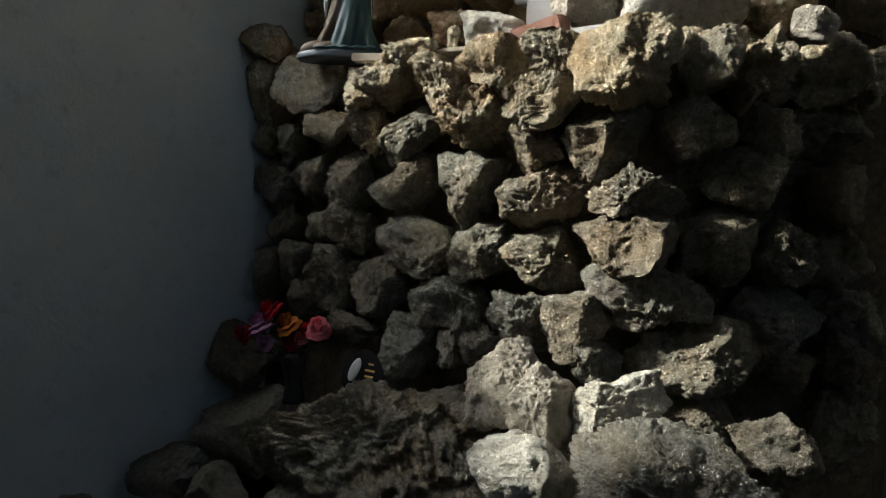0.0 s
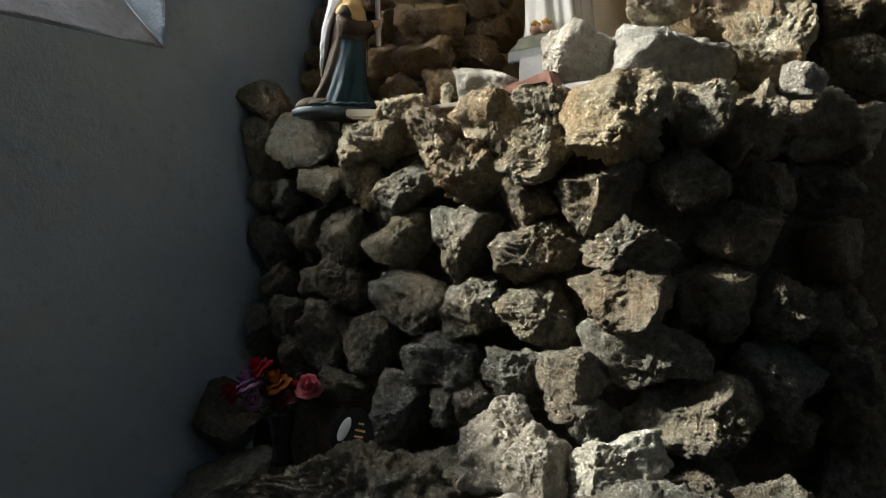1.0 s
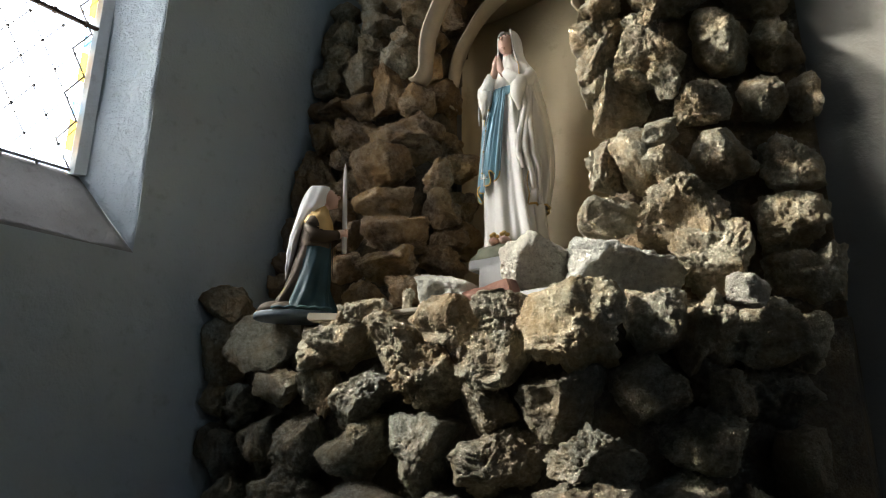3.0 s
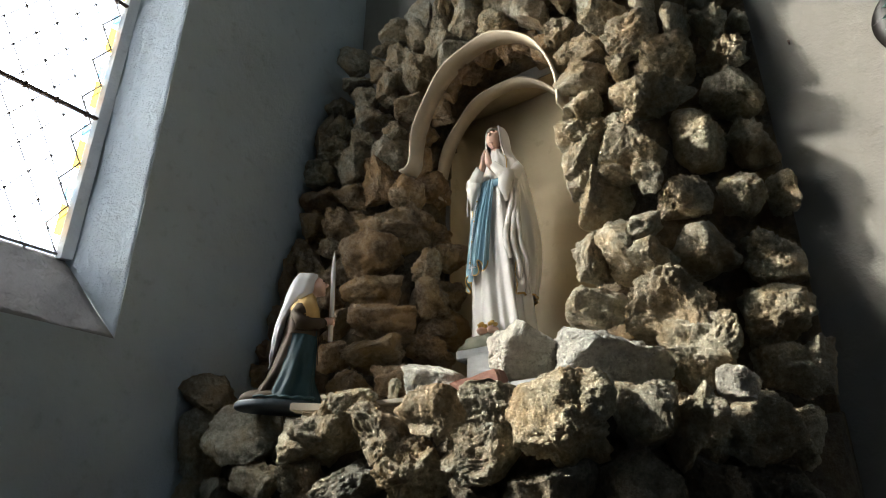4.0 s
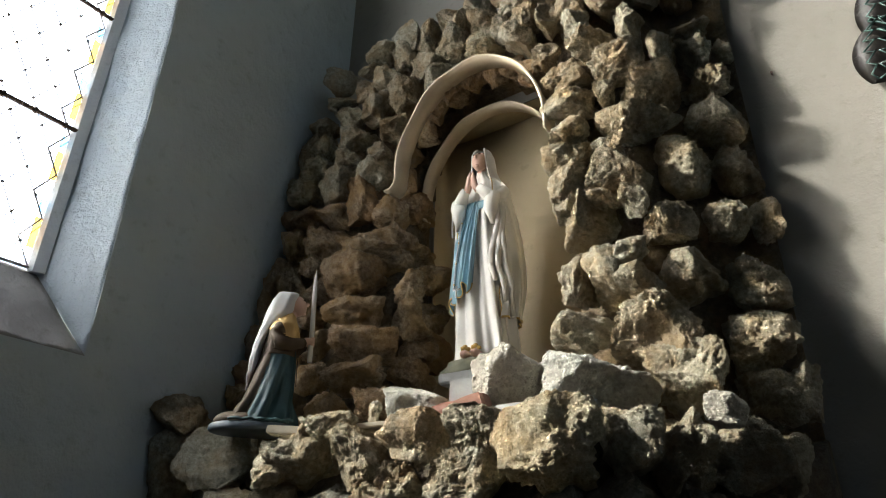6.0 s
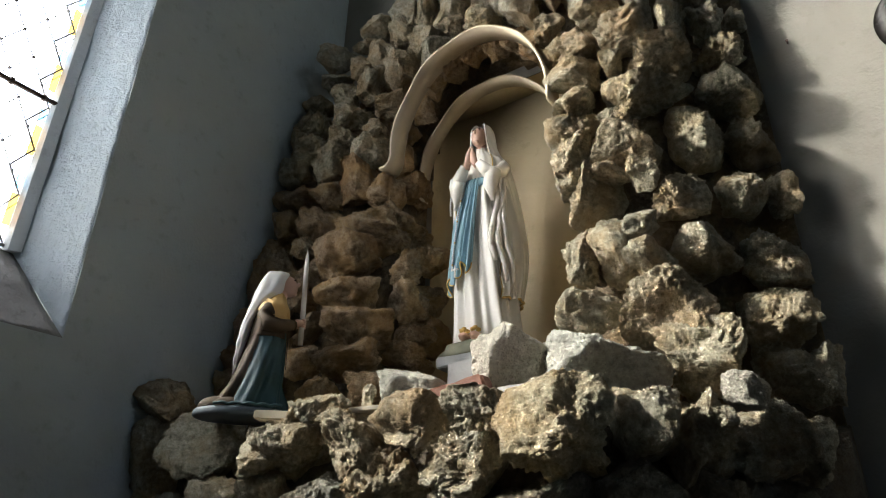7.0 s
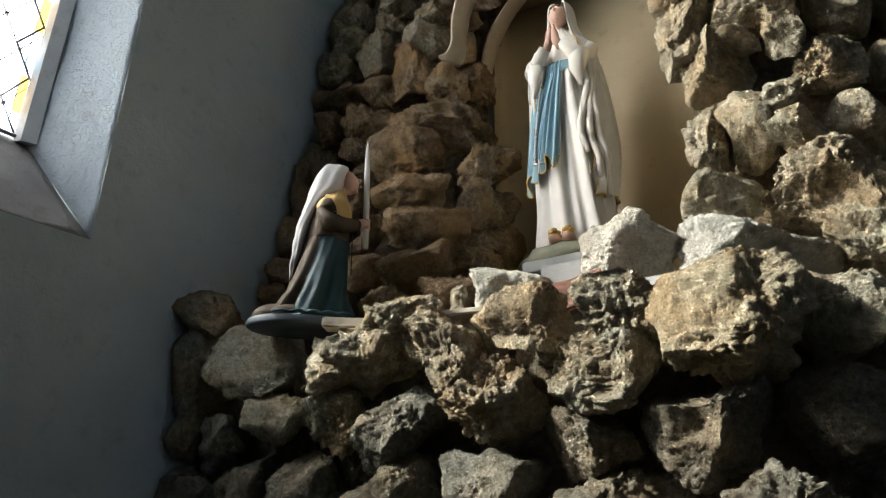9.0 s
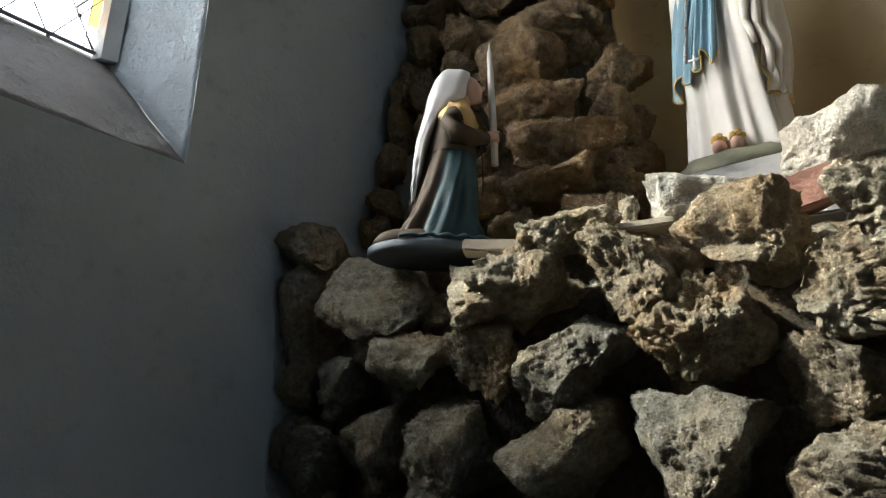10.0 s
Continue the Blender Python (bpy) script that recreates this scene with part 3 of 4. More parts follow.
COURSE_G = [(0.63, -0.29, 4.0, 0.22, 0.19, 0.19), (0.78, -0.3, 3.82, 0.18, 0.18, 0.19), (0.48, -0.31, 3.97, 0.15, 0.15, 0.17), (0.27, -0.31, 3.99, 0.18, 0.14, 0.12), (0.92, -0.3, 3.94, 0.18, 0.16, 0.15), (1.01, -0.3, 3.85, 0.21, 0.19, 0.19), (0.72, -0.28, 4.16, 0.19, 0.19, 0.2), (0.91, -0.28, 4.14, 0.17, 0.18, 0.21), (1.08, -0.28, 4.08, 0.18, 0.19, 0.21), (1.13, -0.3, 4.16, 0.15, 0.14, 0.14), (1.29, -0.29, 3.89, 0.19, 0.18, 0.18), (1.12, -0.32, 3.95, 0.14, 0.13, 0.11)]
COURSE_H = [(0.55, -0.3, 3.83, 0.21, 0.19, 0.2), (0.35, -0.31, 3.82, 0.18, 0.17, 0.17), (0.7, -0.31, 3.63, 0.2, 0.18, 0.18), (0.45, -0.33, 3.63, 0.19, 0.14, 0.12), (0.62, -0.34, 3.46, 0.16, 0.15, 0.15), (0.39, -0.33, 3.49, 0.15, 0.16, 0.19), (0.62, -0.33, 3.33, 0.2, 0.19, 0.2), (0.35, -0.32, 3.34, 0.19, 0.19, 0.21), (0.56, -0.32, 3.16, 0.26, 0.24, 0.25), (0.38, -0.37, 3.12, 0.16, 0.15, 0.16), (0.66, -0.38, 2.88, 0.28, 0.21, 0.18), (0.34, -0.37, 2.96, 0.22, 0.2, 0.2)]
COURSE_I = [(0.58, -0.4, 2.71, 0.29, 0.25, 0.25), (0.69, -0.46, 2.48, 0.35, 0.22, 0.16), (0.78, -0.5, 2.29, 0.32, 0.22, 0.17), (0.53, -0.57, 2.16, 0.13, 0.13, 0.15), (0.77, -0.55, 2.15, 0.28, 0.19, 0.14), (0.64, -0.58, 2.03, 0.21, 0.16, 0.13), (0.9, -0.59, 2.0, 0.2, 0.15, 0.13)]
COURSE_J = [(0.23, -0.27, 4.21, 0.19, 0.2, 0.23), (0.5, -0.28, 4.17, 0.2, 0.18, 0.17), (0.56, -0.28, 4.26, 0.19, 0.18, 0.18), (0.1, -0.3, 3.87, 0.18, 0.18, 0.19), (0.03, -0.31, 3.73, 0.2, 0.17, 0.16), (0.16, -0.31, 3.68, 0.18, 0.18, 0.2)]
COURSE_K = [(0.03, -0.32, 3.57, 0.2, 0.18, 0.19), (0.16, -0.33, 3.51, 0.16, 0.16, 0.18), (0.1, -0.33, 3.38, 0.19, 0.18, 0.19), (0.03, -0.33, 3.41, 0.17, 0.17, 0.18), (0.15, -0.35, 3.19, 0.18, 0.16, 0.15), (0.03, -0.35, 3.18, 0.14, 0.16, 0.19), (0.09, -0.39, 3.0, 0.16, 0.16, 0.16), (0.32, -0.44, 2.79, 0.13, 0.13, 0.13), (0.03, -0.41, 2.84, 0.15, 0.16, 0.2), (0.17, -0.44, 2.72, 0.13, 0.14, 0.18), (0.38, -0.46, 2.65, 0.12, 0.13, 0.14), (0.41, -0.5, 2.49, 0.11, 0.13, 0.14)]
COURSE_L = [(0.03, -0.46, 2.62, 0.11, 0.14, 0.2), (0.21, -0.48, 2.53, 0.13, 0.14, 0.17), (0.04, -0.51, 2.42, 0.12, 0.14, 0.17), (0.49, -0.53, 2.33, 0.14, 0.14, 0.15), (0.03, -0.55, 2.25, 0.13, 0.13, 0.16), (0.03, -0.44, 2.76, 0.11, 0.13, 0.13), (0.27, -0.53, 2.35, 0.14, 0.13, 0.14), (0.27, -0.55, 2.19, 0.17, 0.16, 0.16), (0.03, -0.57, 2.15, 0.13, 0.13, 0.12)]
COURSE_M = [(1.29, -0.29, 4.1, 0.18, 0.16, 0.17), (1.41, -0.31, 3.97, 0.13, 0.13, 0.15), (1.47, -0.3, 4.09, 0.14, 0.13, 0.13), (1.49, -0.29, 3.84, 0.17, 0.18, 0.21), (1.56, -0.31, 3.95, 0.13, 0.13, 0.13), (1.66, -0.3, 3.9, 0.13, 0.15, 0.21), (1.63, -0.3, 3.65, 0.15, 0.16, 0.19), (1.81, -0.31, 3.77, 0.12, 0.13, 0.13), (1.86, -0.31, 3.62, 0.2, 0.15, 0.13), (2.05, -0.26, 3.7, 0.13, 0.16, 0.21), (2.15, -0.19, 3.54, 0.12, 0.14, 0.19), (2.27, -0.09, 3.67, 0.15, 0.13, 0.12)]
COURSE_N = [(1.99, -0.3, 3.44, 0.23, 0.19, 0.17), (2.27, -0.09, 3.51, 0.14, 0.15, 0.17), (2.36, -0.02, 3.5, 0.11, 0.13, 0.13), (1.73, -0.29, 3.46, 0.24, 0.19, 0.18), (1.92, -0.33, 3.29, 0.1, 0.13, 0.08), (2.08, -0.24, 3.3, 0.25, 0.19, 0.16), (2.29, -0.07, 3.32, 0.21, 0.17, 0.14), (1.74, -0.3, 3.32, 0.23, 0.19, 0.17), (2.02, -0.27, 3.13, 0.33, 0.25, 0.2), (2.29, -0.05, 3.13, 0.22, 0.21, 0.22), (1.73, -0.33, 3.15, 0.17, 0.15, 0.14), (1.72, -0.32, 3.02, 0.19, 0.18, 0.18)]
COURSE_O = [(1.92, -0.35, 2.98, 0.13, 0.13, 0.11), (1.7, -0.32, 2.86, 0.18, 0.21, 0.26), (1.93, -0.32, 2.87, 0.26, 0.21, 0.18), (2.14, -0.18, 2.91, 0.22, 0.23, 0.28), (2.32, -0.06, 2.89, 0.18, 0.19, 0.22), (2.0, -0.38, 2.69, 0.11, 0.13, 0.12), (1.77, -0.34, 2.65, 0.22, 0.21, 0.22), (2.09, -0.29, 2.61, 0.19, 0.17, 0.17), (2.27, -0.14, 2.62, 0.16, 0.15, 0.16), (2.4, -0.04, 2.63, 0.11, 0.13, 0.17), (1.86, -0.37, 2.75, 0.15, 0.13, 0.08)]
COURSE_P = [(1.74, -0.4, 2.39, 0.13, 0.15, 0.2), (1.85, -0.39, 2.41, 0.15, 0.18, 0.23), (1.96, -0.4, 2.48, 0.12, 0.13, 0.1), (2.13, -0.27, 2.39, 0.22, 0.2, 0.19), (2.33, -0.1, 2.37, 0.2, 0.19, 0.2), (1.77, -0.45, 2.17, 0.21, 0.18, 0.16), (2.04, -0.39, 2.14, 0.27, 0.25, 0.26), (2.31, -0.18, 2.13, 0.24, 0.21, 0.21), (2.11, -0.4, 1.97, 0.24, 0.22, 0.23), (2.32, -0.26, 1.92, 0.22, 0.18, 0.16), (2.41, -0.2, 1.93, 0.1, 0.13, 0.18), (1.98, -0.42, 2.34, 0.14, 0.13, 0.12)]
RETURN = [(0.7, -0.31, 3.06, 0.16, 0.17, 0.19), (0.74, -0.24, 2.94, 0.16, 0.19, 0.14), (0.74, -0.13, 2.88, 0.16, 0.18, 0.14), (0.86, -0.12, 2.73, 0.16, 0.17, 0.17), (0.86, -0.13, 2.51, 0.16, 0.17, 0.19), (0.86, -0.27, 2.19, 0.16, 0.19, 0.15), (0.86, -0.31, 2.6, 0.16, 0.17, 0.16), (0.7, -0.25, 2.81, 0.16, 0.2, 0.16), (0.86, -0.3, 2.44, 0.16, 0.17, 0.16), (0.86, -0.24, 2.33, 0.16, 0.17, 0.14), (0.74, -0.15, 3.15, 0.16, 0.17, 0.18), (0.86, -0.13, 2.33, 0.16, 0.17, 0.17)]
seed = 100
# stone colour steps darker and greyer downwards, painting in the fading light
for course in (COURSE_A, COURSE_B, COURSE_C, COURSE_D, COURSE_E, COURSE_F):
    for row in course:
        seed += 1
        stone_part(row, seed, grotto, STONE if row[2] > 1.56 else SAND_STONE if row[2] > 1.1 else SHADED_STONE, sub=6 if row[0] > 0.5 and row[3] > 0.16 else 5)
for course in (COURSE_G, COURSE_H, COURSE_I, COURSE_J, COURSE_K, COURSE_L, COURSE_M, COURSE_N, COURSE_O, COURSE_P, RETURN):
    for row in course:
        seed += 1
        stone_part(row, seed, grotto, STONE if row[0] > 1.25 or row[2] > 3.3 else RUST_STONE, sub=6 if row[0] > 1.5 and row[3] > 0.15 else 5)

# rubble that fills the ledge behind its front stones
for i in range(20):
    seed += 1
    x = 0.12 + 0.1 * i
    stone_part((x, -0.66 - 0.05 * math.sin(i * 2.1) + 0.9 * max(0.0, x - 1.8), 1.755 + 0.015 * math.sin(i * 1.3), 0.2, 0.2, 0.15), seed, grotto, STONE, 5)
# the crown, above the arch
for i in range(34):
    z = (4.22, 4.08, 3.92)[i % 3] + 0.03 * math.sin(i * 2.3)
    x = (0.78, 1.72, 1.78)[i % 3] + 0.15 * (i // 3) + 0.03 * math.sin(i * 1.7)
    if x < 2.38:
        seed += 1
        stone_part((x, min(-0.1, -0.27 + 0.7 * max(0.0, x - 2.0)), z, 0.17, 0.17, 0.19), seed, grotto, STONE, 5)
# stones lining the arch between its two strips
for i in range(11):
    a = radians(172 - 15.5 * i)
    seed += 1
    stone_part((1.215 + 0.49 * math.cos(a), -0.225, 3.2 + 0.62 * math.sin(a), 0.15, 0.13, 0.15), seed, grotto, RUST_STONE, 5)

# ---- loose stones on the ledge and boulders at the foot ----
LEDGE, FOOT = "stones lying on the ledge", "boulders at the foot"
loose_stone("rock", (1.53, -0.60, 2.02, 0.29, 0.24, 0.21), 11, PALE_STONE, "pale grey stone lying in front of the Madonna's plinth", LEDGE, 6, 0.5)
loose_stone("rock", (1.23, -0.74, 1.93, 0.23, 0.2, 0.15), 12, PALE_STONE, "pitted grey stone lying on the ledge", LEDGE, 6, 0.6, chop=5)
loose_stone("rock", (1.84, -0.55, 1.945, 0.37, 0.28, 0.27), 13, PALE_STONE, "large pitted pale stone at the ledge's back", LEDGE, 6, 1.0)
loose_stone("rock", (2.235, -0.60, 1.815, 0.12, 0.11, 0.1), 14, PALE_STONE, "small rounded pale stone on the ledge", LEDGE, 5, 0.5, chop=3)
loose_stone("rock", (1.085, -0.78, 1.905, 0.045, 0.04, 0.09), 15, STONE, "small splinter of stone standing upright", LEDGE, 4, 0.4)
loose_stone("boulder", (1.02, -1.2, 0.43, 1.05, 0.56, 0.5), 21, SAND_STONE, "long flat pitted brown boulder with a ledge on top", FOOT, 7, 2.4, 3, 6).rotation_euler = (0, radians(-19), radians(10))
lobe = stone_mesh("boulder", 40, 0.19, 0.2, 0.24, PALE_STONE, 6, 0.7, 5, 8)
boulder = loose_stone("boulder", (1.63, -1.2, 0.82, 0.21, 0.2, 0.26), 22, PALE_STONE, "smooth whitish two-lobed limestone boulder", FOOT, 6, 0.7, chop=5)
both = bmesh.new()
both.from_mesh(lobe)
bmesh.ops.translate(both, vec=(0.15, -0.02, -0.03), verts=both.verts)
both.from_mesh(boulder.data)
both.to_mesh(boulder.data)
both.free()
bpy.data.meshes.remove(lobe)
loose_stone("boulder", (1.96, -1.2, 0.82, 0.29, 0.22, 0.21), 23, PALE_STONE, "pale angular stone leaning on its neighbours", FOOT, 6, 0.6)
loose_stone("boulder", (1.785, -1.36, 0.655, 0.32, 0.25, 0.21), 54, PALE_STONE, "rounded whitish stone at the foot", FOOT, 6, 0.6, chop=3)
# boulders from here on take the darker tufa, shade put into their colour
loose_stone("boulder", (2.21, -1.34, 0.72, 0.5, 0.34, 0.3), 25, SHADED_STONE, "broad rough tan boulder at the foot", FOOT, 7, 1.5)
loose_stone("boulder", (2.33, -1.15, 0.81, 0.19, 0.18, 0.14), 26, SHADED_STONE, "small rough stone in deep shade", FOOT, 5)
loose_stone("boulder", (0.14, -1.1, 0.57, 0.5, 0.3, 0.36), 27, SHADED_STONE, "dark boulder wedged against the plaster wall", FOOT, 5)
loose_stone("boulder", (0.33, -1.25, 0.36, 0.48, 0.36, 0.31), 28, SHADED_STONE, "dark boulder below the flowers", FOOT, 5)
loose_stone("boulder", (0.2, -1.5, 0.2, 0.44, 0.3, 0.26), 29, SHADED_STONE, "dark boulder near the plaster wall", FOOT, 5)
loose_stone("boulder", (0.5, -1.5, 0.2, 0.36, 0.26, 0.22), 30, SHADED_STONE, "small dark stone at the foot", FOOT, 5)
loose_stone("boulder", (0.86, -1.45, 0.2, 0.24, 0.22, 0.2), 31, SHADED_STONE, "small dark stone at the foot", FOOT, 5)
loose_stone("boulder", (0.2, -1.85, 0.12, 0.28, 0.24, 0.22), 32, SHADED_STONE, "dark stone beside the plaster wall", FOOT, 5)

# ---- plinth of the Madonna and slabs on the ledge ----
def block(name, size, at, turn, material, label, category, bevel=0.006, wear=0.004):
    bm = bmesh.new()
    w, d, h = size
    add_box(bm, -w / 2, w / 2, -d / 2, d / 2, 0, h, bevel)
    bmesh.ops.subdivide_edges(bm, edges=[e for e in bm.edges if e.calc_length() > 0.03], cuts=3, use_grid_fill=True)
    for v in bm.verts:
        v.co += Vector((noise.noise(v.co * 17 + Vector(at)), noise.noise(v.co * 17 + Vector((9, 1, 2))), noise.noise(v.co * 17 + Vector((4, 7, 2))))) * wear
    ob = mesh_object(name, bm, material)
    ob.matrix_world = pose(*at, *turn)
    return tagged(ob, label, category)


block("plinth", (0.36, 0.36, 0.045), (1.27, -0.225, 2.09), (0, 0, 2), GREY_BLOCK, "blue-grey slab under the Madonna statue", "plinth")
block("plinth_block", (0.3, 0.4, 0.16), (1.33, -0.26, 1.925), (0, 0, 4), GREY_BLOCK, "pale grey concrete block carrying the grey slab", "block")
block("brick", (0.19, 0.1, 0.08), (1.42, -0.70, 1.85), (8, -14, 12), BRICK, "broken red brick wedged under the plinth", "brick", 0.008, 0.008)
block("paving_slab", (0.2, 0.14, 0.045), (1.70, -0.76, 1.815), (-4, 4, -10), GREY_BLOCK, "flat pale grey stone slab on the ledge", "slab", 0.006, 0.006)
block("stone_wedge", (0.16, 0.07, 0.03), (0.77, -0.89, 1.84), (0, 2, 30), CREAM_BLOCK, "thin pale wedge beneath the kneeling statue's base", "wedge", 0.004, 0.002)
block("flat_stone", (0.2, 0.08, 0.018), (1.1, -0.84, 1.836), (0, -3, 20), CREAM_BLOCK, "thin pale slab lying along the ledge", "slab", 0.004, 0.003)


# ---- the statues ----
def ridges(th, s, k, ph, amp):
    return amp * (0.6 * math.sin(k * th + ph + 1.2 * math.sin(3 * s)) + 0.4 * math.sin((2 * k + 1) * th + 2 * ph + 2.0 * s) - 0.5 * abs(math.sin(0.5 * k * th + ph)))


def madonna():
    bm = bmesh.new()
    mats = [WHITE, BLUE, GOLD, SKIN, GREEN_ROCK, VEIL, DUST]
    # rock under the feet
    add_loft(bm, [(-0.05, 0.0, 0.0, 0.19, 0.165), (-0.02, 0, 0, 0.2, 0.17), (0.015, 0, 0, 0.165, 0.14), (0.05, 0, 0.01, 0.08, 0.07)], 8, 48, lambda t, s: 0.1 * noise.noise((3 * math.cos(t), 3 * math.sin(t), 4 * s)) + 0.04 * math.sin(9 * t + 5 * s), 4)
    robe = [(0.0, 0.0, 0.0, 0.158, 0.125), (0.05, 0, 0, 0.146, 0.118), (0.2, 0.0, 0.0, 0.138, 0.112), (0.4, 0.0, 0.0, 0.134, 0.108), (0.6, 0.0, 0.0, 0.124, 0.1), (0.75, 0.0, 0.0, 0.108, 0.088), (0.86, 0, 0, 0.115, 0.078), (0.92, 0, 0, 0.09, 0.06), (0.965, 0, 0, 0.042, 0.042), (1.0, 0, 0, 0.036, 0.038)]
    def fold(t, s):
        lean = t + 0.5 * s
        return ridges(lean, s, 8, 0.6, 0.14 * (1 - s) ** 0.6 + 0.015) + 0.035 * math.sin(15 * lean + 2 * math.sin(3 * s)) * (1 - s) ** 0.5
    add_loft(bm, robe, 70, 128, fold, 0)
    hem = []
    for k in range(97):
        t = 2 * math.pi * k / 96
        f = 1 + fold(t, 0.0)
        hem.append((0.158 * f * math.cos(t), 0.126 * f * math.sin(t), 0.004))
    add_tube(bm, hem, 0.004, 6, 2)
    # mantle, open in front, close to the robe, with a waved front edge
    mantle = [(0.2, 0.012, 0.022, 0.146, 0.118), (0.3, 0.014, 0.022, 0.158, 0.124), (0.42, 0.014, 0.02, 0.168, 0.13), (0.55, 0.012, 0.012, 0.168, 0.13), (0.68, 0.006, 0.004, 0.158, 0.124), (0.78, 0.0, -0.002, 0.146, 0.114), (0.86, 0, 0.0, 0.13, 0.096), (0.9, 0, 0.006, 0.112, 0.076), (0.94, 0, 0.014, 0.08, 0.058), (0.97, 0, 0.016, 0.06, 0.052)]
    start, stop = radians(-50), radians(222)
    def mfold(t, s):
        edge = max(0, 1 - abs(t - start) / 0.6)
        tuck = max(0, 1 - abs(t - stop) / 0.6)
        return ridges(t + 0.25 * s, s, 7, 2.1, 0.1 * (1 - s) ** 0.5 + 0.012) + 0.03 * math.sin(16 * t - 4 * s) * (1 - s) + 0.13 * edge * math.sin(s * 34) * (1 - s) ** 2 - 0.05 * tuck
    add_loft(bm, mantle, 80, 128, mfold, 0, arc=(start, stop))
    for a in (start, stop):
        pts = []
        for i in range(81):
            s = i / 80
            cx, cy, rx, ry = spline(mantle, 0.2 + 0.77 * s)
            f = 1 + mfold(a, s)
            pts.append((cx + rx * f * math.cos(a), cy + ry * f * math.sin(a), 0.2 + 0.77 * s))
        add_tube(bm, pts, 0.0055, 6, 0)
        add_tube(bm, [(x, y - 0.004, z) for x, y, z in pts], 0.003, 5, 2)
    lower = []
    for k in range(97):
        a = start + (stop - start) * k / 96
        f = 1 + mfold(a, 0.0)
        lower.append((0.012 + 0.146 * f * math.cos(a), 0.022 + 0.118 * f * math.sin(a), 0.2))
    add_tube(bm, lower, 0.005, 6, 2)
    # folds of the mantle gathered over the forearm
    for k, (a, z0, z1) in enumerate(((-58, 0.79, 0.36), (-46, 0.8, 0.26), (-36, 0.8, 0.2))):
        pts = []
        for i in range(25):
            s = i / 24
            z = z0 + (z1 - z0) * s
            cx, cy, rx, ry = spline(mantle, z)
            g = 0.98 + 0.06 * s * math.sin(22 * s + 2 * k)
            w = radians(a + 9 * math.sin(6 * s + k))
            pts.append((cx + rx * g * math.cos(w), cy + ry * g * math.sin(w), z))
        add_tube(bm, pts, [0.009 + 0.006 * math.sin(math.pi * i / 24) for i in range(25)], 10, 0)
    # blue drape from the waist, spreading over the side
    for lo, hi, a0, a1, zend, ph in ((-116, -88, -188, -128, 0.29, 0.0), (-104, -80, -126, -92, 0.33, 1.7)):
        grid = []
        for i in range(49):
            s = i / 48
            row = []
            for k in range(33):
                t = k / 32
                a = radians((lo + (hi - lo) * t) * (1 - s ** 0.7) + (a0 + (a1 - a0) * t) * s ** 0.7)
                zb = zend + 0.035 * math.sin(t * 11 + ph) + 0.09 * (t - 0.5) ** 2
                z = 0.785 + (zb - 0.785) * s
                cx, cy, rx, ry = spline(robe, z)
                g = 1.1 + 0.1 * s + (0.035 + 0.06 * s) * math.sin(t * 21 + ph + 1.2 * s)
                row.append(bm.verts.new((cx + rx * g * math.cos(a), cy + ry * g * math.sin(a), z)))
            grid.append(row)
        for i in range(48):
            for k in range(32):
                bm.faces.new((grid[i][k], grid[i][k + 1], grid[i + 1][k + 1], grid[i + 1][k])).material_index = 1
        add_tube(bm, [v.co.copy() for v in grid[-1]], 0.0035, 5, 2)
        for k in (0, 32):
            add_tube(bm, [r[k].co.copy() for r in grid], 0.003, 5, 1)
    # waist band
    add_loft(bm, [(0.745, 0, 0, 0.114, 0.094), (0.765, 0, 0, 0.117, 0.098), (0.785, 0, 0, 0.114, 0.093)], 4, 64, lambda t, s: 0.02 * math.sin(9 * t), 1)
    # wide sleeves and joined hands
    for sx in (-1, 1):
        add_tube(bm, [(sx * 0.088, 0.0, 0.89), (sx * 0.112, -0.025, 0.845), (sx * 0.112, -0.06, 0.79), (sx * 0.078, -0.10, 0.79), (sx * 0.034, -0.125, 0.84)], [0.024, 0.032, 0.036, 0.032, 0.022], 20, 0)
        add_tube(bm, [(sx * 0.088, -0.085, 0.79), (sx * 0.084, -0.105, 0.72), (sx * 0.092, -0.105, 0.64)], [0.042, 0.032, 0.008], 16, 0)
        add_tube(bm, [(sx * 0.03, -0.122, 0.825), (sx * 0.014, -0.13, 0.855), (sx * 0.011, -0.132, 0.893), (sx * 0.006, -0.128, 0.934)], [0.016, 0.017, 0.014, 0.004], 12, 3)
    # head tilted up: hair, face, nose, chin, brow
    add_ball(bm, (0, -0.012, 1.054), (0.043, 0.046, 0.055), 6, 4, Euler((radians(-25), 0, 0)))
    add_ball(bm, (0, -0.04, 1.04), (0.037, 0.044, 0.056), 3, 4, Euler((radians(-25), 0, 0)))
    add_ball(bm, (0, -0.083, 1.048), (0.006, 0.011, 0.014), 3, 2, Euler((radians(-30), 0, 0)))
    add_ball(bm, (0, -0.07, 1.002), (0.013, 0.012, 0.011), 3, 2)
    for sx in (-0.016, 0.016):
        add_ball(bm, (sx, -0.074, 1.066), (0.007, 0.006, 0.0025), 6, 2, Euler((radians(-25), 0, 0)))
    add_ball(bm, (0, -0.0815, 1.022), (0.008, 0.004, 0.0025), 6, 2)
    add_tube(bm, [(0, 0.0, 0.94), (0, -0.014, 1.01)], [0.034, 0.029], 16, 3)
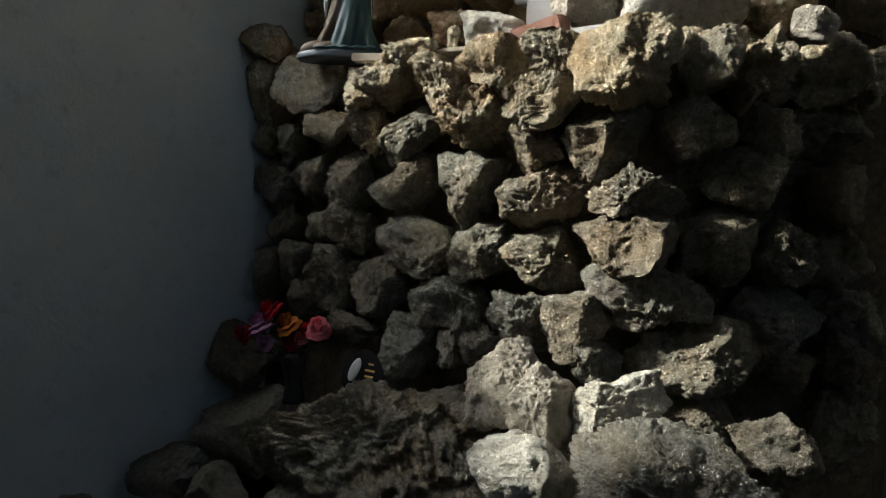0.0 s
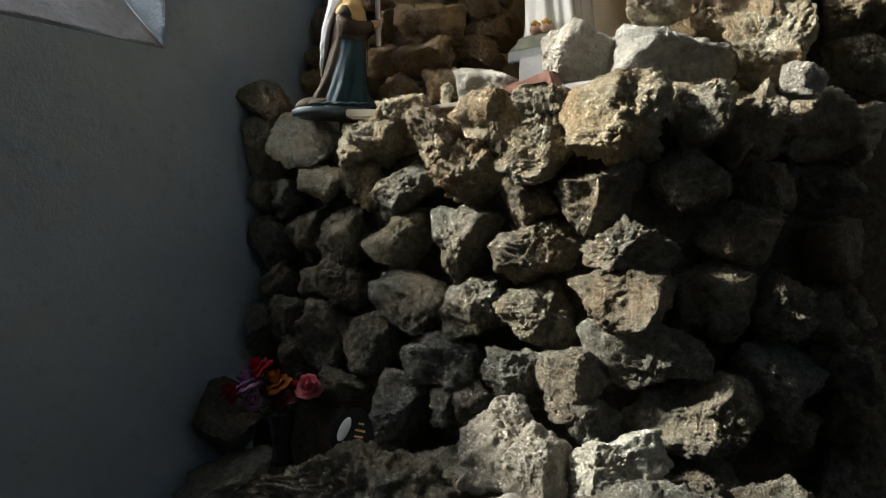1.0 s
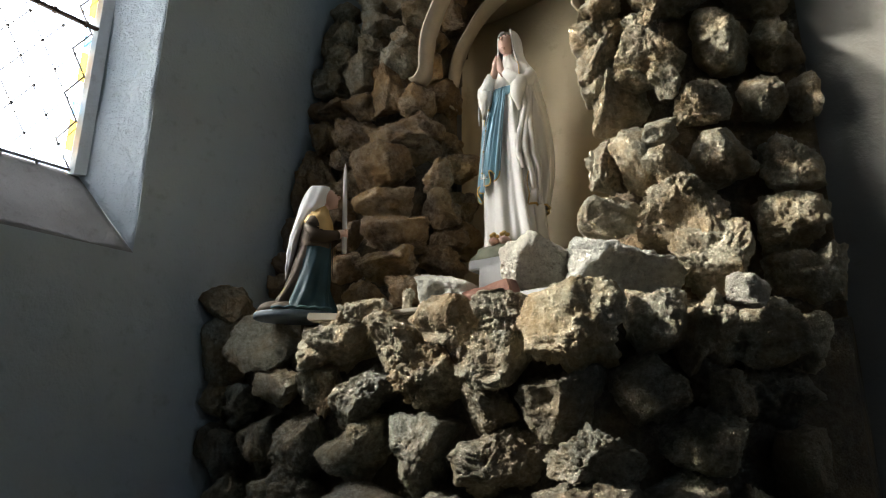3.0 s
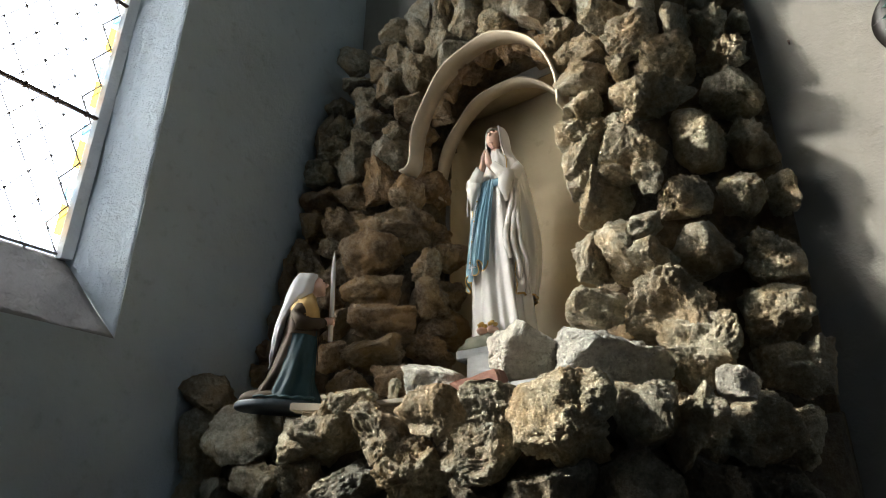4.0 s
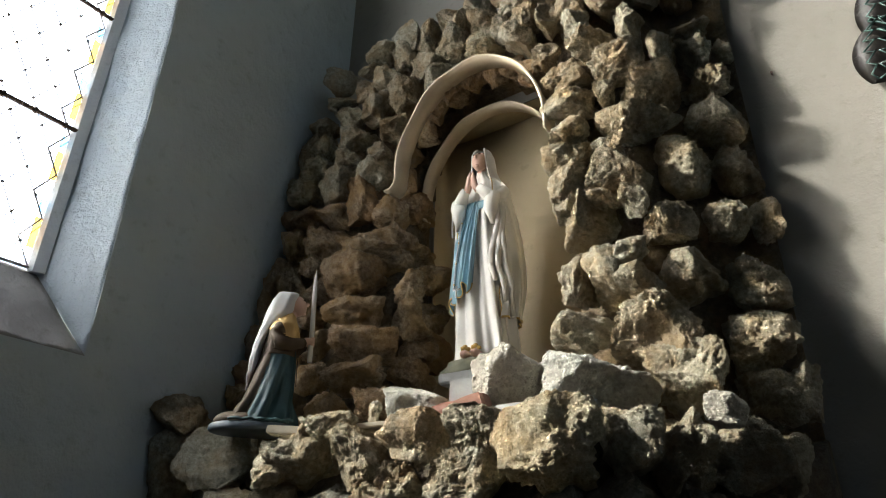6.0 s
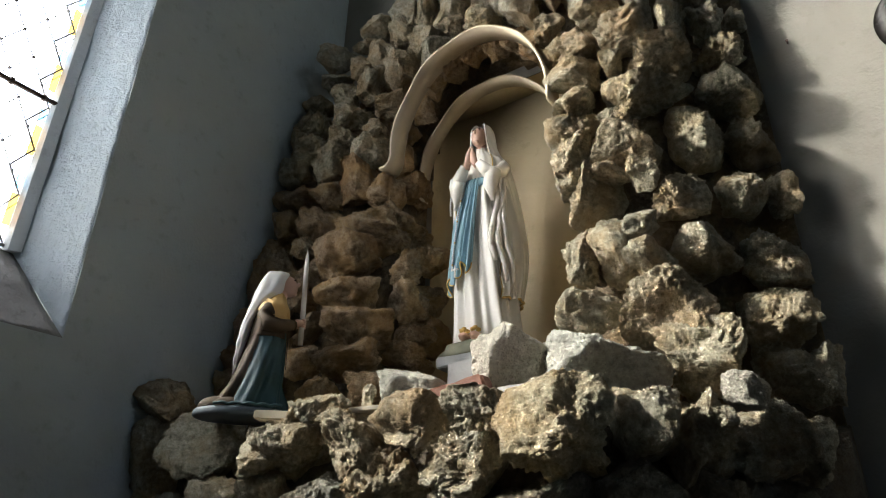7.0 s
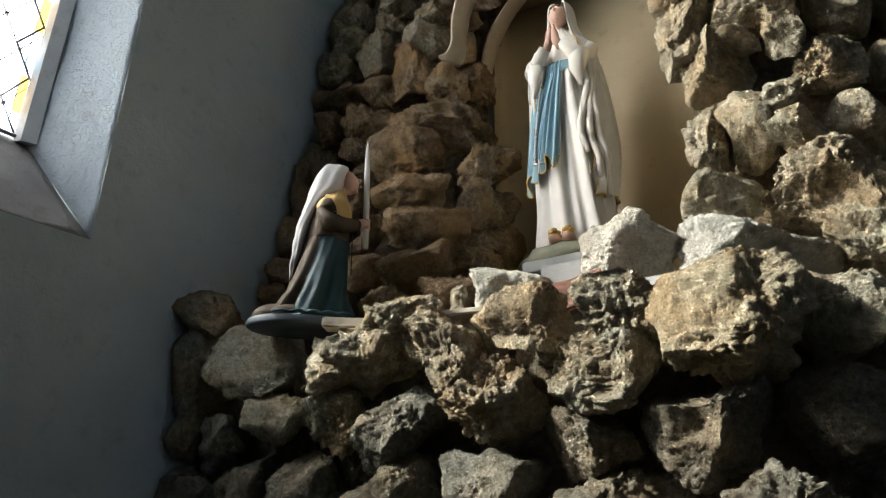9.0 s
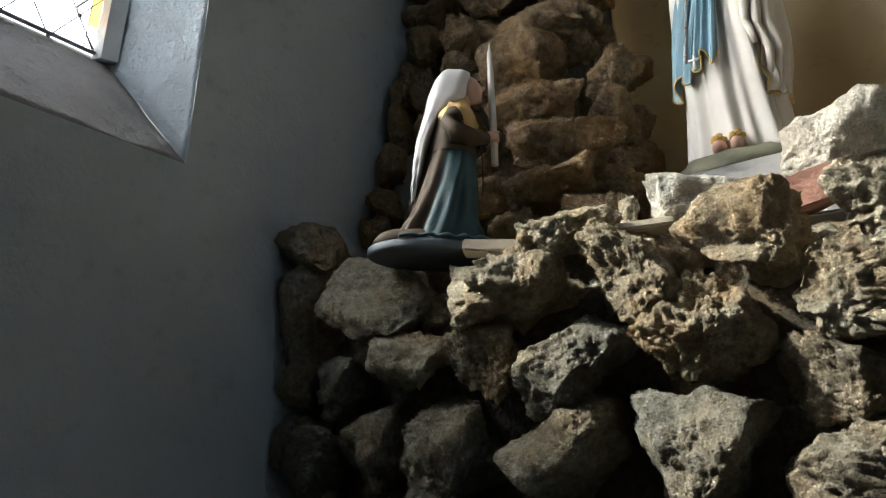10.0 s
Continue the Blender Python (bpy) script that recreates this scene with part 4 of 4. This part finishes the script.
    veil = [(0.86, 0, 0.02, 0.112, 0.08), (0.9, 0, 0.02, 0.1, 0.07), (0.95, 0, 0.012, 0.078, 0.062), (1.0, 0, 0.004, 0.064, 0.064), (1.04, 0, 0.0, 0.06, 0.066), (1.08, 0, -0.004, 0.055, 0.062), (1.11, 0, -0.006, 0.042, 0.048), (1.124, 0, -0.006, 0.02, 0.024), (1.128, 0, -0.006, 0.002, 0.002)]
    def vfold(t, s):
        return 0.03 * math.sin(9 * t + 4 * s) * (1 - s)
    add_loft(bm, veil, 40, 80, vfold, 5, arc=(radians(-50), radians(230)))
    for a in (radians(-50), radians(230)):
        pts = []
        for i in range(31):
            z = 0.86 + 0.26 * i / 30
            cx, cy, rx, ry = spline(veil, z)
            pts.append((cx + rx * math.cos(a), cy + ry * math.sin(a), z))
        add_tube(bm, pts, 0.005, 6, 5)
    # feet with gilt roses
    for sx in (-0.025, 0.025):
        add_ball(bm, (sx - 0.01, -0.122, 0.03), (0.022, 0.045, 0.02), 3, 2)
        for k in range(6):
            add_ball(bm, (sx - 0.01 + 0.013 * math.cos(k), -0.128 + 0.012 * math.sin(k), 0.054 + 0.004 * (k % 3)), (0.012, 0.012, 0.01), 2, 1)
    # rosary over the arm
    for k in range(46):
        s = k / 45
        z = 0.77 - 0.42 * s
        cx, cy, rx, ry = spline(robe, z)
        a = radians(-112 - 14 * s)
        add_ball(bm, (cx + 1.3 * rx * math.cos(a), cy + 1.3 * ry * math.sin(a), z), (0.005,) * 3, 2 if k % 11 == 10 else 5, 1)
    add_tube(bm, [(-0.07, -0.148, 0.345), (-0.07, -0.15, 0.29)], 0.0045, 6, 5)
    add_tube(bm, [(-0.087, -0.149, 0.327), (-0.053, -0.149, 0.327)], 0.0045, 6, 5)
    # beads from the wrist over the arm
    for k in range(26):
        s = k / 25
        add_ball(bm, (-0.085 - 0.028 * math.sin(2.2 * s), -0.1 - 0.02 * s, 0.85 - 0.24 * s), (0.005,) * 3, 5, 1)
    ob = mesh_object("madonna_statue", bm, mats, smooth=True)
    ob.matrix_world = pose(1.225, -0.225, 2.186, 0, 0, 4)
    return tagged(ob, "painted plaster Madonna statue in white robe with blue sash", "statue")


def kneeling_girl():
    bm = bmesh.new()
    mats = [BROWN, TEAL, YELLOW, VEIL, SKIN, CANDLE, SLATE, DUST]
    # oval base
    add_loft(bm, [(-0.032, -0.062, 0, 0.178, 0.118), (-0.026, -0.062, 0, 0.187, 0.125), (-0.006, -0.062, 0, 0.187, 0.125), (0.0, -0.062, 0, 0.18, 0.12)], 6, 64, None, 6)
    skirt = [(0.0, -0.035, 0, 0.14, 0.11), (0.03, -0.033, 0, 0.136, 0.108), (0.06, -0.03, 0, 0.126, 0.106), (0.1, -0.022, 0, 0.112, 0.1), (0.16, -0.014, 0, 0.1, 0.094), (0.22, -0.008, 0, 0.09, 0.088), (0.28, -0.002, 0, 0.082, 0.08), (0.33, 0.0, 0, 0.076, 0.076)]
    def fold(t, s):
        return ridges(t + 0.6 * s * math.copysign(1, math.sin(t)), s, 7, 0.4, 0.13 * (1 - s) + 0.02) + 0.03 * math.sin(13 * t + 5 * s) * (1 - s)
    def paint(t, s):
        z = 0.33 * s
        cx, cy, rx, ry = spline(skirt, z)
        x = cx + rx * math.cos(t)
        if x > -0.02 - 0.09 * (1 - z / 0.33) ** 1.3:
            return 1
        return 0
    add_loft(bm, skirt, 48, 96, fold, 0, paint)
    # the trailing back of the dress over the feet
    for x, y, rx, ry, rz in ((-0.16, 0.03, 0.09, 0.05, 0.042), (-0.17, -0.04, 0.085, 0.045, 0.038), (-0.225, 0.0, 0.04, 0.06, 0.026), (-0.13, -0.07, 0.07, 0.03, 0.03)):
        add_ball(bm, (x + 0.03, y, 0.012), (rx, ry, rz), 0, 3)
    # hem gathers
    add_tube(bm, [(-0.16 + 0.26 * i / 30, -0.118 + 0.004 * math.sin(i * 1.1) + 0.05 * (i / 30 - 0.45) ** 2, 0.006 + 0.005 * abs(math.sin(i * 0.5))) for i in range(31)], 0.006, 8, 1)
    # bodice with shawl
    torso = [(0.30, 0.0, 0, 0.078, 0.08), (0.35, 0.002, 0, 0.074, 0.086), (0.40, 0.006, 0, 0.07, 0.092), (0.44, 0.01, 0, 0.06, 0.084), (0.475, 0.018, 0, 0.04, 0.05), (0.51, 0.028, 0, 0.024, 0.026)]
    def tpaint(t, s):
        z = 0.30 + 0.21 * s
        return 2 if z > 0.388 - 0.03 * math.cos(t) else 0
    add_loft(bm, torso, 30, 64, lambda t, s: 0.02 * math.sin(9 * t + 4 * s) + (0.1 if tpaint(t, s) == 2 else 0), 0, tpaint)
    for sy in (-1, 1):
        add_tube(bm, [(0.0, sy * 0.07, 0.425), (-0.008, sy * 0.092, 0.385), (0.004, sy * 0.096, 0.345), (0.05, sy * 0.074, 0.345), (0.104, sy * 0.024, 0.37)], [0.028, 0.036, 0.036, 0.03, 0.021], 20, 0)
        add_tube(bm, [(0.098, sy * 0.028, 0.367), (0.104, sy * 0.025, 0.37)], [0.024, 0.024], 16, 0)
        add_ball(bm, (0.122, sy * 0.013, 0.383), (0.026, 0.015, 0.018), 4, 2)
        for k in range(4):
            add_ball(bm, (0.142, sy * 0.012, 0.37 + 0.0095 * k), (0.012, 0.012, 0.0058), 4, 1)
    # crossed shawl
    for sy in (-1, 1):
        add_tube(bm, [(-0.02, sy * 0.07, 0.455), (0.03, sy * 0.06, 0.44), (0.066, sy * 0.03, 0.405), (0.074, -sy * 0.012, 0.375)], [0.012, 0.02, 0.018, 0.008], 14, 2)
    # head lifted, and veil
    add_tube(bm, [(0.025, 0, 0.48), (0.045, 0, 0.535)], [0.027, 0.024], 14, 4)
    add_ball(bm, (0.058, 0, 0.553), (0.04, 0.033, 0.051), 4, 4, Euler((0, radians(-24), 0)))
    add_ball(bm, (0.099, 0, 0.562), (0.013, 0.0065, 0.01), 4, 2, Euler((0, radians(-35), 0)))
    add_ball(bm, (0.086, 0, 0.518), (0.014, 0.013, 0.011), 4, 2)
    add_ball(bm, (0.0945, 0, 0.541), (0.006, 0.009, 0.003), 0, 2)
    add_ball(bm, (0.093, 0, 0.535), (0.006, 0.009, 0.004), 4, 2)
    for sy in (-0.016, 0.016):
        add_ball(bm, (0.086, sy, 0.577), (0.005, 0.007, 0.003), 0, 2)
    # squared hood that falls down the back
    veil = [(0.15, -0.118, 0, 0.005, 0.008), (0.2, -0.114, 0, 0.011, 0.026), (0.26, -0.106, 0, 0.016, 0.042), (0.31, -0.1, 0, 0.018, 0.05), (0.36, -0.088, 0, 0.022, 0.054), (0.41, -0.07, 0, 0.028, 0.058), (0.45, -0.052, 0, 0.036, 0.06), (0.485, -0.036, 0, 0.046, 0.058), (0.505, -0.022, 0, 0.056, 0.053), (0.54, -0.01, 0, 0.058, 0.049), (0.575, 0.0, 0, 0.056, 0.046), (0.6, 0.008, 0, 0.05, 0.04), (0.61, 0.012, 0, 0.044, 0.034), (0.614, 0.012, 0, 0.03, 0.02)]
    def hood(t, s):
        corner = 0.12 * abs(math.sin(2 * t)) ** 2 * min(1, 2 * s)
        return corner + 0.1 * math.sin(5 * t + 5 * s) * (1 - s) + 0.22 * math.sin(s * 40) * (1 - s) ** 3 * math.cos(t) + 0.03 * math.cos(7 * t + 3 * s)
    add_loft(bm, veil, 72, 96, hood, 3)
    # long candle, held before the face
    add_tube(bm, [(0.138, 0, 0.29), (0.134, 0, 0.45), (0.128, 0, 0.62), (0.126, 0, 0.69), (0.125, 0, 0.74)], [0.0115, 0.0115, 0.0105, 0.0085, 0.001], 14, 5)
    # rosary from the waist
    for k in range(34):
        s = k / 33
        add_ball(bm, (0.088 + 0.004 * s, -0.04 - 0.02 * math.sin(s * 3.14), 0.33 - 0.16 * s), (0.0028,) * 3, 0, 1)
    bmesh.ops.scale(bm, vec=(0.93, 0.93, 0.93), verts=bm.verts)
    ob = mesh_object("kneeling_statue", bm, mats, smooth=True)
    ob.matrix_world = pose(0.578, -0.825, 1.902, 0, 0, 44)
    return tagged(ob, "painted plaster statue of a kneeling girl holding a candle", "statue")


madonna()
kneeling_girl()


# ---- flowers and plaque on the boulder ----
RIGHT = Vector((0.754, 0.657, 0.0))
roses = tagged(new("vase_of_roses"), "bunch of artificial roses in a dark glass vase", "flowers")
roses.location = (0.58, -1.17, 0.505)


def petal_mesh(name, size, ring, turn, material):
    """One curved petal of ring 0 (inner) to 3 (outer)."""
    reach, lift = ((0.25, 0.75), (0.55, 0.62), (0.85, 0.38), (1.0, 0.15))[ring]
    bm = bmesh.new()
    grid = []
    for i in range(6):
        s = i / 5
        row = []
        for j in range(6):
            t = (j / 5 - 0.5) * (2.6 if ring < 2 else 1.7) * (0.4 + 0.6 * math.sin(math.pi * (0.15 + 0.6 * s)))
            r = reach * (0.25 + 0.75 * s ** 0.8) * 0.5 + (0.07 * (s ** 4) if ring > 0 else 0)
            z = lift * s ** 0.8 - 0.12 * (s > 0.85) * (ring > 1) + 0.04 * math.sin(5 * t + turn)
            row.append(bm.verts.new((size * r * math.cos(turn + t), size * r * math.sin(turn + t), size * z)))
        grid.append(row)
    for i in range(5):
        for j in range(5):
            bm.faces.new((grid[i][j], grid[i][j + 1], grid[i + 1][j + 1], grid[i + 1][j]))
    bmesh.ops.solidify(bm, geom=list(bm.faces), thickness=size * 0.02)
    return bm


def rose(size, material, seed, parent, label):
    rng = random.Random(seed)
    bm = bmesh.new()
    add_loft(bm, [(0, 0, 0, 0.1 * size, 0.1 * size), (0.3 * size, 0, 0, 0.16 * size, 0.16 * size), (0.6 * size, 0, 0, 0.08 * size, 0.08 * size)], 5, 12)
    bud = part("rose", bm, material, parent, label, True)
    for ring, count in enumerate((3, 5, 6, 6)):
        for k in range(count):
            turn = 2 * math.pi * k / count + ring * 0.6 + rng.uniform(-0.15, 0.15)
            part("petal", petal_mesh("petal", size, ring, turn, material), material, bud, "", True)
    return bud


ROSE_COLOURS = {"red": (0.75, 0.02, 0.035), "purple": (0.7, 0.36, 0.62), "orange": (0.9, 0.3, 0.05), "pink": (0.9, 0.22, 0.26), "dark red": (0.4, 0.012, 0.02)}
ROSE_MATS = {k: paint_material(k + " petals", v, 0.6, 0.35, 60.0) for k, v in ROSE_COLOURS.items()}
bm = bmesh.new()
add_loft(bm, [(0.0, 0, 0, 0.045, 0.045), (0.02, 0, 0, 0.04, 0.04), (0.08, 0, 0, 0.036, 0.036), (0.18, 0, 0, 0.052, 0.052), (0.2, 0, 0, 0.056, 0.056)], 16, 24, lambda t, s: 0.02 * math.cos(8 * t), 0)
vase_glass, vnt, vb = shader("dark vase glass", (0.05, 0.06, 0.055), 0.08)
vb.inputs["Transmission Weight"].default_value = 0.5
part("vase", bm, vase_glass, roses, "fluted dark glass vase", True)
BLOOMS = [(-34, 122, 40, "red", 50), (-48, 92, 44, "purple", 20), (-6, 94, 42, "orange", 30), (58, 90, 40, "pink", 10), (28, 88, 26, "red", 35), (-75, 86, 32, "dark red", 60), (-2, 66, 30, "dark red", 40), (-40, 70, 28, "purple", 60), (14, 74, 24, "pink", 30)]
for i, (dx, dz, size, colour, tilt) in enumerate(BLOOMS):
    at = RIGHT * (dx * 0.0021) + Vector((0, -0.02 if i % 2 else 0.01, 0.085 + dz * 0.0022))
    ob = rose(size * 0.0023, ROSE_MATS[colour], i, roses, colour + " artificial rose")
    ob.matrix_local = Matrix.Translation(at) @ pose(0, 0, 0, tilt, dx * 0.4, -40 + 8 * i)
    bm = bmesh.new()
    add_tube(bm, [(0, 0, 0.1), (at.x * 0.5, at.y * 0.5, 0.5 * (0.14 + at.z)), at], 0.003, 6)
    for k in range(3):
        c = Vector((at.x * (0.6 + 0.2 * k), at.y * 0.7, at.z * (0.75 + 0.08 * k)))
        d = Vector((math.cos(i * 2.1 + k * 2), math.sin(i * 2.1 + k * 2), 0.2)) * 0.045
        sidev = d.cross(Vector((0, 0, 1))).normalized() * 0.014
        q = [bm.verts.new(v) for v in (c, c + d * 0.5 + sidev, c + d, c + d * 0.5 - sidev)]
        low = [bm.verts.new(v.co + Vector((0, 0, -0.002))) for v in q]
        bm.faces.new(q)
        bm.faces.new(list(reversed(low)))
        for a in range(4):
            bm.faces.new((q[a], low[a], low[(a + 1) % 4], q[(a + 1) % 4]))
    part("stem", bm, LEAF, roses, "dark green stem with leaves", True)

plaque = tagged(new("memorial_plaque"), "small black granite plaque with white oval and gilt lettering", "plaque")
bm = bmesh.new()
outline = [(0.07 * math.cos(a) * (1 - 0.25 * math.sin(a)), 0.08 + 0.08 * math.sin(a)) for a in [2 * math.pi * k / 40 for k in range(40)]]
front = [bm.verts.new((x, -0.01, z)) for x, z in outline]
back = [bm.verts.new((x, 0.012, z)) for x, z in outline]
bm.faces.new(front)
bm.faces.new(list(reversed(back)))
for k in range(40):
    bm.faces.new((front[k], back[k], back[(k + 1) % 40], front[(k + 1) % 40]))
bmesh.ops.recalc_face_normals(bm, faces=list(bm.faces))
part("slab", bm, BLACK, plaque, "polished black granite")
bm = bmesh.new()
add_ball(bm, (-0.03, -0.011, 0.085), (0.017, 0.003, 0.042), 0, 3, Euler((0, radians(14), 0)))
part("oval_picture", bm, VEIL, plaque, "white porcelain oval", True)
for k, (w, z) in enumerate(((0.018, 0.112), (0.034, 0.09), (0.03, 0.07), (0.03, 0.054))):
    bm = bmesh.new()
    add_box(bm, 0.022 - w / 2, 0.022 + w / 2, -0.0125, -0.0095, z - 0.0035, z + 0.0035, 0.0008)
    part("lettering_bar", bm, GOLD, plaque, "gilt lettering")
plaque.matrix_world = pose(1.06, -1.25, 0.66, -14, 10, 36)

# ---- metal leaf ornament high on the wall ----
leaf = tagged(new("wall_ornament"), "dark metal leaf ornament with green edges on the wall", "ornament")
for k, (dx, dz, turn, length) in enumerate(((0.0, 0.0, 10, 0.3), (0.06, 0.22, 16, 0.34), (0.16, 0.02, -6, 0.32), (0.2, 0.3, 0, 0.36))):
    bm = bmesh.new()
    grid = []
    for i in range(15):
        s = i / 14
        half = 0.085 * math.sin(math.pi * min(1, 0.06 + 0.94 * s)) ** 0.7
        grid.append([bm.verts.new((half * t, -0.05 * (1 - t * t) * math.sin(math.pi * s) - 0.02, length * (s - 0.5))) for t in (-1, -0.6, -0.2, 0.2, 0.6, 1)])
    for a, b in zip(grid, grid[1:]):
        for j in range(5):
            bm.faces.new((a[j], a[j + 1], b[j + 1], b[j]))
    bmesh.ops.solidify(bm, geom=list(bm.faces), thickness=0.004)
    lf = part("leaf", bm, DARK_METAL, leaf, "dark domed metal leaf", True)
    lf.matrix_local = pose(dx, 0, dz, 0, turn, 0)
    bm = bmesh.new()
    zig = []
    for i in range(13):
        s = i / 12
        half = 0.08 * math.sin(math.pi * (0.06 + 0.9 * s)) ** 0.7 * (0.9 if i % 2 else 0.1)
        zig.append((half, -0.05 * (1 - (0.7 if i % 2 else 0.05)) * math.sin(math.pi * s) - 0.03, length * (s - 0.5)))
    add_tube(bm, zig, 0.004, 6)
    add_tube(bm, [(-0.6 * z[0], z[1], z[2]) for z in zig], 0.004, 6)
    wire = part("edge_wire", bm, GREEN_METAL, leaf, "green wire veins", True)
    wire.matrix_local = pose(dx, -0.02, dz, 0, turn, 0)
bm = bmesh.new()
add_tube(bm, [(-0.02, -0.012, -0.2), (0.06, -0.02, -0.3), (0.16, -0.03, -0.42), (0.3, -0.03, -0.5)], 0.003, 6)
part("stalk", bm, DARK_METAL, leaf, "thin wire stalk", True)
leaf.location = (2.915, -0.012, 3.25)
bm = bmesh.new()
add_tube(bm, [(2.545, 0.01, 3.335), (2.545, -0.025, 3.33)], 0.0035, 8)
add_tube(bm, [(2.545, -0.025, 3.33), (2.545, -0.028, 3.33)], 0.006, 8)
tagged(mesh_object("nail", bm, IRON), "rusty nail in the cream wall", "nail")
